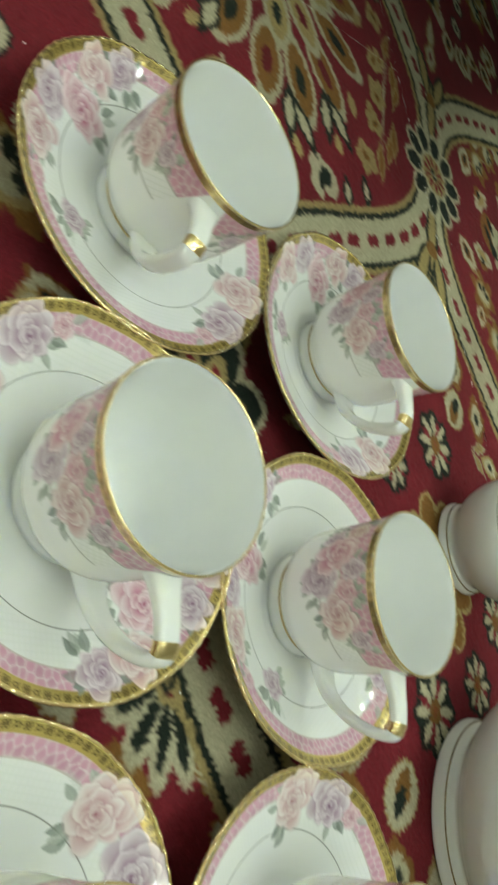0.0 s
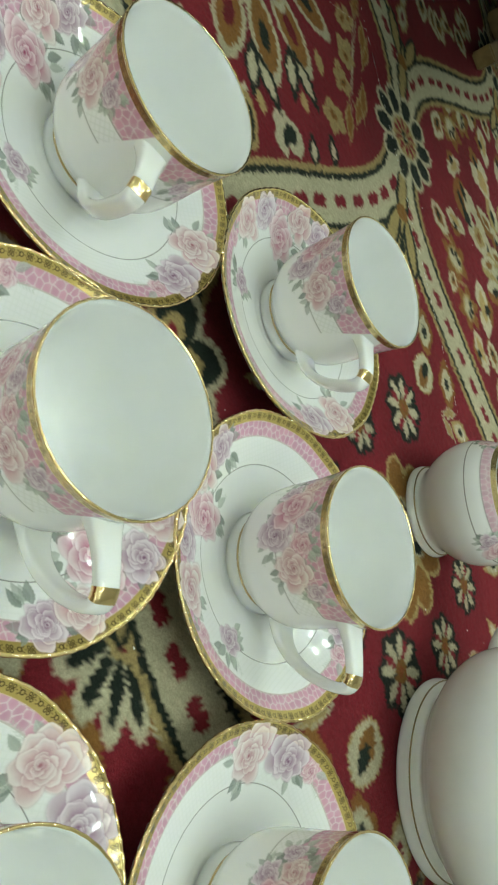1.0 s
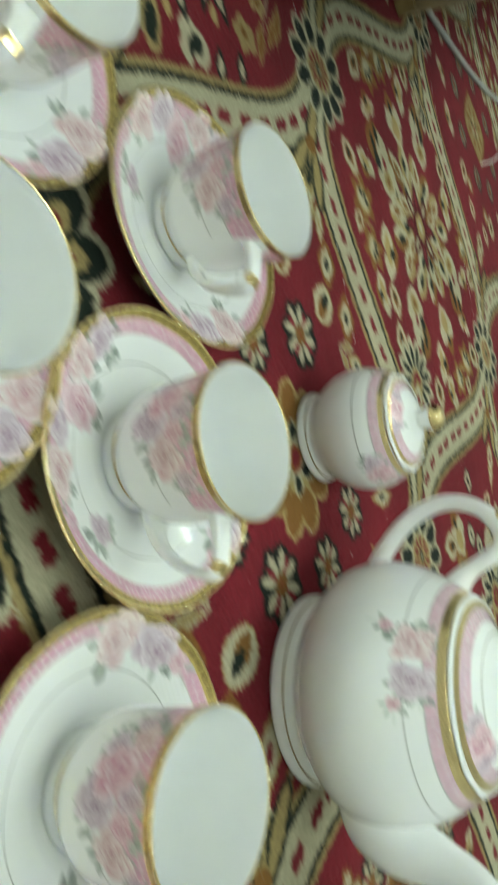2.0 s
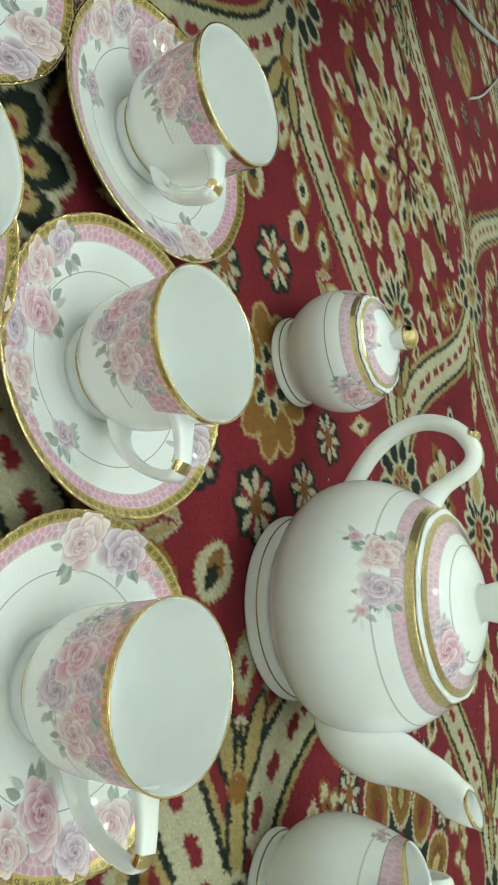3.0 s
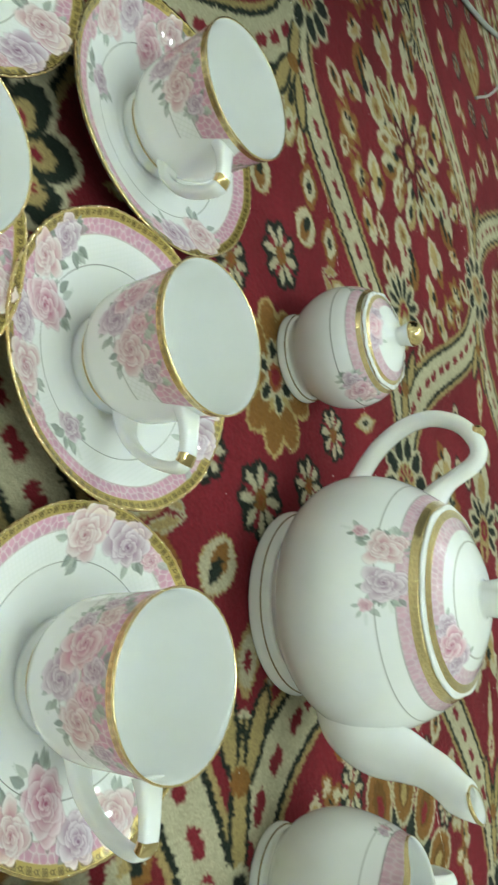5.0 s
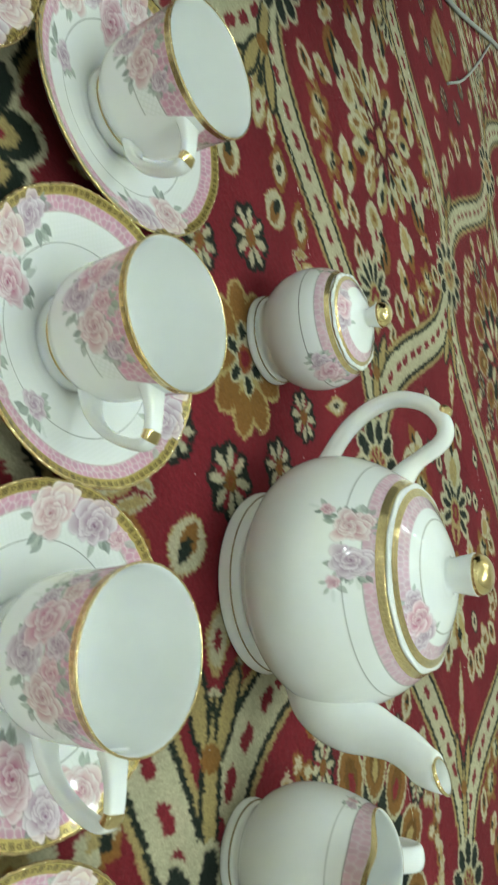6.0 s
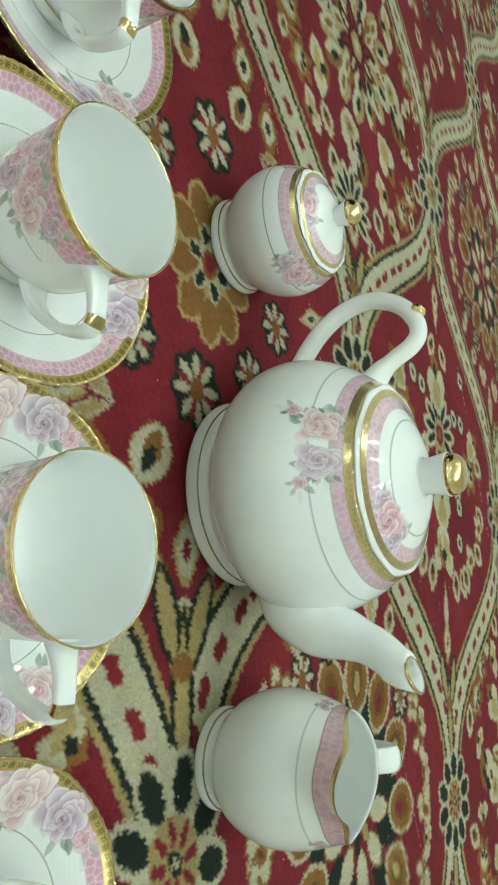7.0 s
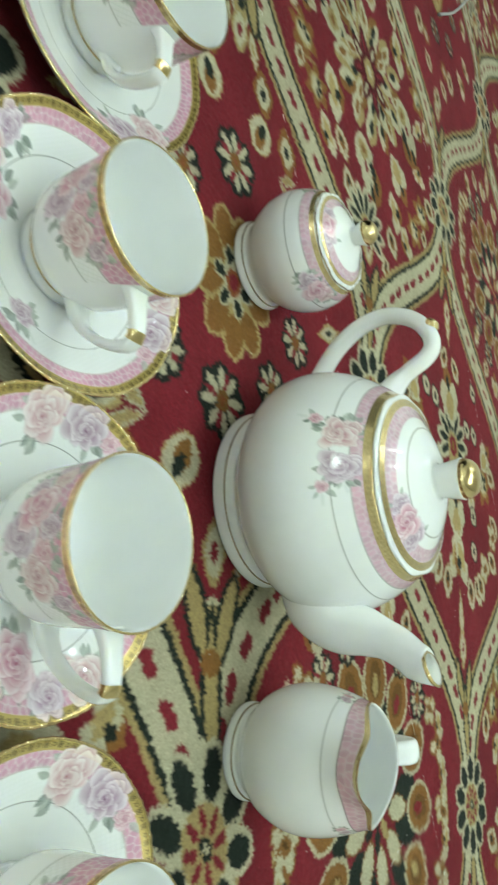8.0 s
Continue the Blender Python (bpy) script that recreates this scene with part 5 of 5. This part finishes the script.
    ring = np.vstack([last * (1, 1.03, 1) + (0, 0, -0.0012), (last - last.mean(0)) * (1.04, 1.04, 1) + last.mean(0) + (0, 0, 0.0002), (last - last.mean(0)) * (0.88, 0.88, 1) + last.mean(0) + (0, 0, 0.0006)])
    rf = np.vstack([np.stack([q * n + j, q * n + kk, q * n + n + kk, q * n + n + j], -1) for q in (0, 1)])
    sheet("gold_lip", ring, rf, BRIGHT_GOLD, spout, "gilt spout lip", colours=np.zeros((len(ring), 3)), attr="ink")
    path = curve_through([(-0.0700, 0.0390), (-0.0820, 0.0402), (-0.0930, 0.0455), (-0.1074, 0.0565), (-0.1186, 0.0720), (-0.1228, 0.0890), (-0.1194, 0.1040), (-0.1128, 0.1145), (-0.1050, 0.1208), (-0.0975, 0.1243), (-0.0900, 0.1240), (-0.0838, 0.1190), (-0.0785, 0.1105), (-0.0715, 0.1010), (-0.0625, 0.0935)], 0.0025)
    s = np.linspace(0, 1, len(path))
    rad = np.interp(s, [0, 0.1, 0.4, 0.66, 0.75, 0.9, 1], [0.0085, 0.0062, 0.0056, 0.0056, 0.0054, 0.0054, 0.0090])
    co, fc = tube(path, rad, 20, 1.15)
    handle = sheet("handle", co, fc, PORCELAIN, pot, "white looped handle")
    handle.matrix_basis = turn
    spur = curve_through([(-0.1045, 0.1202), (-0.1072, 0.1232), (-0.1096, 0.1258), (-0.1112, 0.1272)], 0.0006)
    co, fc = tube(spur, np.interp(np.linspace(0, 1, len(spur)), [0, 0.3, 0.65, 0.88, 1], [0.0030, 0.0050, 0.0050, 0.0034, 0.0]), 16, 1.15)
    sheet("thumb_rest", co, fc, BRIGHT_GOLD, handle, "gilt thumb rest", colours=np.zeros((len(co), 3)), attr="ink")
    return pot


teapot = make_teapot()


# ---- sugar bowl ----
BOWL_OUT = [(0.0322, 0.0), (0.0334, 0.0005), (0.0334, 0.0030), (0.0318, 0.0062), (0.0302, 0.0085), (0.0318, 0.0120), (0.0372, 0.0190), (0.0416, 0.0280), (0.0436, 0.0370), (0.0436, 0.0450), (0.0412, 0.0550), (0.0372, 0.0630), (0.0345, 0.0668)]


def make_sugar_bowl():
    bowl = empty("sugar_bowl", pose(0.1205, 0.5216, 0.0008), "white porcelain sugar bowl with lid, pink band and gold knob", "sugar bowl")
    k = 0.042
    bunch = [(0.0, 0.2, 1.1, "pink"), (-1.4, -0.2, 0.8, "lilac"), (1.3, 0.4, 0.7, "peach")]
    cv = vessel_canvas(k, 0.075, (0.0580, 0.0638), 8, (0.0480, 0.0576), [(-40, 0.0545, 0.0074, bunch), (178, 0.0545, 0.0074, bunch)])
    foot = [(0.0001, 0.0030), (0.0290, 0.0026), (0.0305, 0.0003)]
    fine = curve_through(BOWL_OUT, 0.0006)
    inside = [(0.0335, 0.0668), (0.0340, 0.0640), (0.0400, 0.0530), (0.0415, 0.0400), (0.0380, 0.0230), (0.0280, 0.0100), (0.0001, 0.0080)]
    prof = np.vstack([foot, fine, inside])
    co, fc, th, r, z = turned(prof, 440)
    skin = np.repeat((np.arange(len(prof)) >= len(foot)) & (np.arange(len(prof)) < len(foot) + len(fine)), 440)
    body = sheet("body", co, fc, PAINTED, bowl, "round white body", colours=np.where(skin[:, None], cv.sample(th * k, z), 1.0))
    gilt_ring("gold_band", proud(BOWL_OUT[8:], 0.0638, 0.0667), 280, body, "gilt shoulder band", 2 * math.pi / 70)
    thin_ring(0.0322, 0.0062, body)
    lid_line = [(0.0332, 0.0670), (0.0336, 0.0680), (0.0330, 0.0688), (0.0310, 0.0692), (0.0280, 0.0702), (0.0230, 0.0728), (0.0160, 0.0760), (0.0100, 0.0776), (0.0066, 0.0786), (0.0062, 0.0798), (0.0074, 0.0840), (0.0088, 0.0880)]
    cv = lid_canvas(0.0232, 0.0292, 0.0185, 15, (-115, 65), 0.0072, 0.0)
    wavy = lambda r, z, th: (r + 0.0007 * np.cos(9 * th) * (r > 0.0325), z)
    prof = np.vstack([curve_through(lid_line, 0.0005), [(0.0082, 0.0882), (0.0001, 0.0883)]])
    co, fc, th, r, z = turned(prof, 360, wavy)
    lid = sheet("lid", co, fc, PAINTED, bowl, "white lid with a pink band and rose", colours=cv.sample(r * np.cos(th), r * np.sin(th)))
    p = np.array(lid_line)[::-1]
    gilt_ring("gold_ring", [(q, np.interp(q, p[3:-1, 0], p[3:-1, 1]) + 0.0002) for q in np.linspace(0.0318, 0.0290, 8)], 200, lid, "gilt ring on the lid")
    scallop = lambda r, z, th: (r + 0.0007 * np.cos(9 * th), z + 0.0002 * np.cos(27 * th))
    co, fc, *_ = turned([(0.0342, 0.0677), (0.0343, 0.0682), (0.0340, 0.0689), (0.0332, 0.0693), (0.0322, 0.0694)], 360, scallop)
    sheet("brim", co, fc, PORCELAIN, lid, "scalloped white brim")
    co, fc, *_ = turned([(0.0335, 0.0667), (0.0341, 0.0671), (0.0344, 0.0677), (0.03435, 0.0681)], 360, scallop)
    sheet("gold_edge", co, fc, BRIGHT_GOLD, lid, "thin gilt edge under the brim", colours=np.zeros((len(co), 3)), attr="ink")
    gilt_ring("gold_knob_tip", curve_through([(0.0080, 0.0878), (0.0088, 0.0884), (0.0085, 0.0906), (0.0068, 0.0936), (0.0038, 0.0956), (0.0001, 0.0961)], 0.0006), 90, lid, "gilt knob tip")
    return bowl


sugar_bowl = make_sugar_bowl()

# ---- creamer ----
JUG_OUT = [(0.0280, 0.0), (0.0292, 0.0005), (0.0292, 0.0030), (0.0278, 0.0060), (0.0265, 0.0080), (0.0290, 0.0125), (0.0356, 0.0200), (0.0406, 0.0310), (0.0426, 0.0420), (0.0422, 0.0525), (0.0402, 0.0630), (0.0374, 0.0725), (0.0350, 0.0800), (0.0337, 0.0860), (0.0334, 0.0890)]
BEAK = radians(-115.5)


def make_creamer():
    jug = empty("creamer", pose(0.4277, 0.3757, 0.0008), "white porcelain creamer with pink and gold rim", "creamer")

    def lipped(r, z, th):
        k = np.clip((z - 0.068) / 0.021, 0, 1.1) ** 1.9
        d = (th - BEAK + math.pi) % (2 * math.pi) - math.pi
        return r + k * 0.0195 * np.exp(-(d / 0.38) ** 2), z + k * (0.0042 * np.cos(2 * d) + 0.0070 * np.cos(d))

    cv = vessel_canvas(0.040, 0.095, (0.0795, 0.0876), 12, (0.0715, 0.0792), [(-48, 0.0735, 0.0042, [(0, 0.2, 0.8, "lilac"), (-1.2, 0, 0.6, "pink")]), (172, 0.0735, 0.0042, [(0, 0.2, 0.8, "lilac"), (-1.2, 0, 0.6, "pink")])])
    foot = [(0.0001, 0.0030), (0.0255, 0.0026), (0.0265, 0.0003)]
    fine = curve_through(JUG_OUT, 0.0006)
    inside = [(0.0330, 0.0894), (0.0324, 0.0890), (0.0327, 0.0840), (0.0352, 0.0735), (0.0382, 0.0630), (0.0402, 0.0420), (0.0360, 0.0230), (0.0260, 0.0110), (0.0001, 0.0090)]
    inside = np.vstack([inside[:1], curve_through(inside[1:], 0.004)])
    prof = np.vstack([foot, fine, inside])
    co, fc, th, r, z = turned(prof, 440, lipped)
    skin = np.repeat((np.arange(len(prof)) >= len(foot)) & (np.arange(len(prof)) < len(foot) + len(fine)), 440)
    body = sheet("body", co, fc, PAINTED, jug, "round white body with a pouring lip", colours=np.where(skin[:, None], cv.sample(th * 0.040, z), 1.0))
    co, fc, *_ = turned(proud(JUG_OUT[10:], 0.0875, 0.0887) + [(0.0336, 0.0892), (0.0331, 0.0896)], 260, lipped)
    sheet("gold_band", co, fc, GOLD, body, "gilt rim band", colours=np.zeros((len(co), 3)), attr="ink")
    thin_ring(0.0283, 0.0060, body)
    path = curve_through([(0.0385, 0.0300), (0.0480, 0.0325), (0.0550, 0.0440), (0.0582, 0.0620), (0.0570, 0.0805), (0.0508, 0.0898), (0.0425, 0.0896), (0.0342, 0.0830)], 0.002)
    co, fc = tube(path, np.full(len(path), 0.0030), 20, 2.4)
    handle = sheet("handle", co, fc, PORCELAIN, jug, "white strap handle")
    handle.matrix_basis = pose(0, 0, 0, 0, 0, 68)
    return jug


creamer = make_creamer()


# ---- low wooden furniture, cables, lamps ----
def make_table():
    table = empty("low_table", pose(-0.370, 0.930, 0.0008, 0, 0, 115.6), "low dark wooden table on a pale wooden runner", "table")
    bm = bmesh.new()
    box(bm, -0.01, 1.1, 0.0, 0.022, 0.0, 0.024, 0.002)
    part("runner", bm, WOOD, table, "pale wooden runner on the carpet")
    for x in (0.13, 0.80):
        bm = bmesh.new()
        box(bm, x, x + 0.14, 0.026, 0.062, 0.0, 0.30, 0.003)
        part("post", bm, WOOD, table, "pale wooden post")
    # out-of-view board, reaching past the posts, added to darken the carpet's far corner
    bm = bmesh.new()
    box(bm, -0.50, 1.2, -0.10, 0.60, 0.30, 0.335, 0.004)
    part("shade_board", bm, DARK, table, "unseen dark board added to shade the carpet")
    bm = bmesh.new()
    box(bm, -0.22, 1.15, 0.24, 0.262, 0.0, 0.30, 0.003)
    part("back_panel", bm, DARK, table, "dark back panel")
    return table


make_table()


def cord(name, points, r, mat, label, category):
    cu = bpy.data.curves.new(name, "CURVE")
    cu.dimensions, cu.bevel_depth, cu.bevel_resolution, cu.resolution_u = "3D", r, 3, 10
    sp = cu.splines.new("NURBS")
    sp.points.add(len(points) - 1)
    sp.use_endpoint_u, sp.order_u = True, 4
    for p, q in zip(sp.points, points):
        p.co = (*q, 1)
    cu.materials.append(mat)
    return tagged(new(name, cu), label, category)


cord("power_cable", [(-0.43, 1.05, 0.005), (-0.41, 1.20, 0.005), (-0.41, 1.30, 0.005), (-0.416, 1.38, 0.005), (-0.435, 1.53, 0.005), (-0.47, 1.75, 0.005), (-0.46, 2.1, 0.005)], 0.0038, PLASTIC, "grey power cable lying across the carpet", "cable")
cord("thin_cord", [(-0.255, 1.215, 0.003), (-0.262, 1.235, 0.003), (-0.275, 1.29, 0.003), (-0.305, 1.36, 0.003), (-0.36, 1.475, 0.003), (-0.44, 1.62, 0.003)], 0.0022, PLASTIC, "thin grey cord lying on the carpet", "cord")


def make_lamp(across, along, size, glow):
    """A flat white fitting with six round glowing bulbs in two rows of three."""
    la = empty("ceiling_lamp", Matrix(), "white ceiling lamp with six small glowing bulbs", "lamp", "ceiling lamps")
    bm = bmesh.new()
    box(bm, -along - 2 * size, along + 2 * size, -across / 2 - 2 * size, across / 2 + 2 * size, -0.030, -0.001, 0.004)
    part("housing", bm, CEILING, la, "white lamp housing")
    for y in (-across / 2, across / 2):
        for x in (-along, 0, along):
            bm = bmesh.new()
            bmesh.ops.create_icosphere(bm, subdivisions=2, radius=size, matrix=pose(x, y, -0.030 - 0.4 * size))
            part("bulb", bm, glow, la, "glowing round bulb")
    return la


# fittings at (0.75, 0.0), (0.62, 0.45), (0.5, -0.8): fill added to brighten cups and saucers
LAMPS = [(-1.9, -4.6), (0.75, 0.0), (2.1, -5.6), (-2.4, -2.1), (0.62, 0.45), (1.6, -0.7), (0.5, -0.8), (-0.3, 2.3), (-0.95, 1.45), (0.15, 0.94)]
fitting = make_lamp(0.34, 0.36, 0.039, GLOW)
fitting.matrix_basis = pose(*LAMPS[0], TOP)
for x, y in LAMPS[1:]:
    copy_thing(fitting, pose(x, y, TOP))
wall_lamp = make_lamp(0.56, 0.60, 0.072, SOFT_GLOW)
wall_lamp.name = "wall_lamp"
tagged(wall_lamp, "white wall lamp with six round glowing bulbs", "lamp", "wall lamps")
wall_lamp.matrix_basis = pose(-1.12, Y0, 0.66, 90, 0, 0)
copy_thing(wall_lamp, pose(X0, -3.80, 0.52, 90, 0, -90))


# ---- lint on the carpet ----
rng = np.random.default_rng(12)
bits, patches = [], []
for k in range(90):
    x, y, a = rng.uniform(-0.2, 0.6), rng.uniform(0.2, 0.85), rng.uniform(0, 6)
    r = rng.uniform(0.0002, 0.0005)
    ring = [(x + r * (2.2 if q % 2 else 1) * math.cos(a + q * math.pi / 3), y + r * math.sin(a + q * math.pi / 3), 0.0011) for q in range(6)]
    bits += ring + [(x, y, 0.0011 + r * 0.6)]
    patches += [(7 * k + q, 7 * k + (q + 1) % 6, 7 * k + 6) for q in range(6)]
tagged(sheet("lint", bits, patches, CEILING), "tiny white specks of lint on the carpet", "lint", kind="stuff")
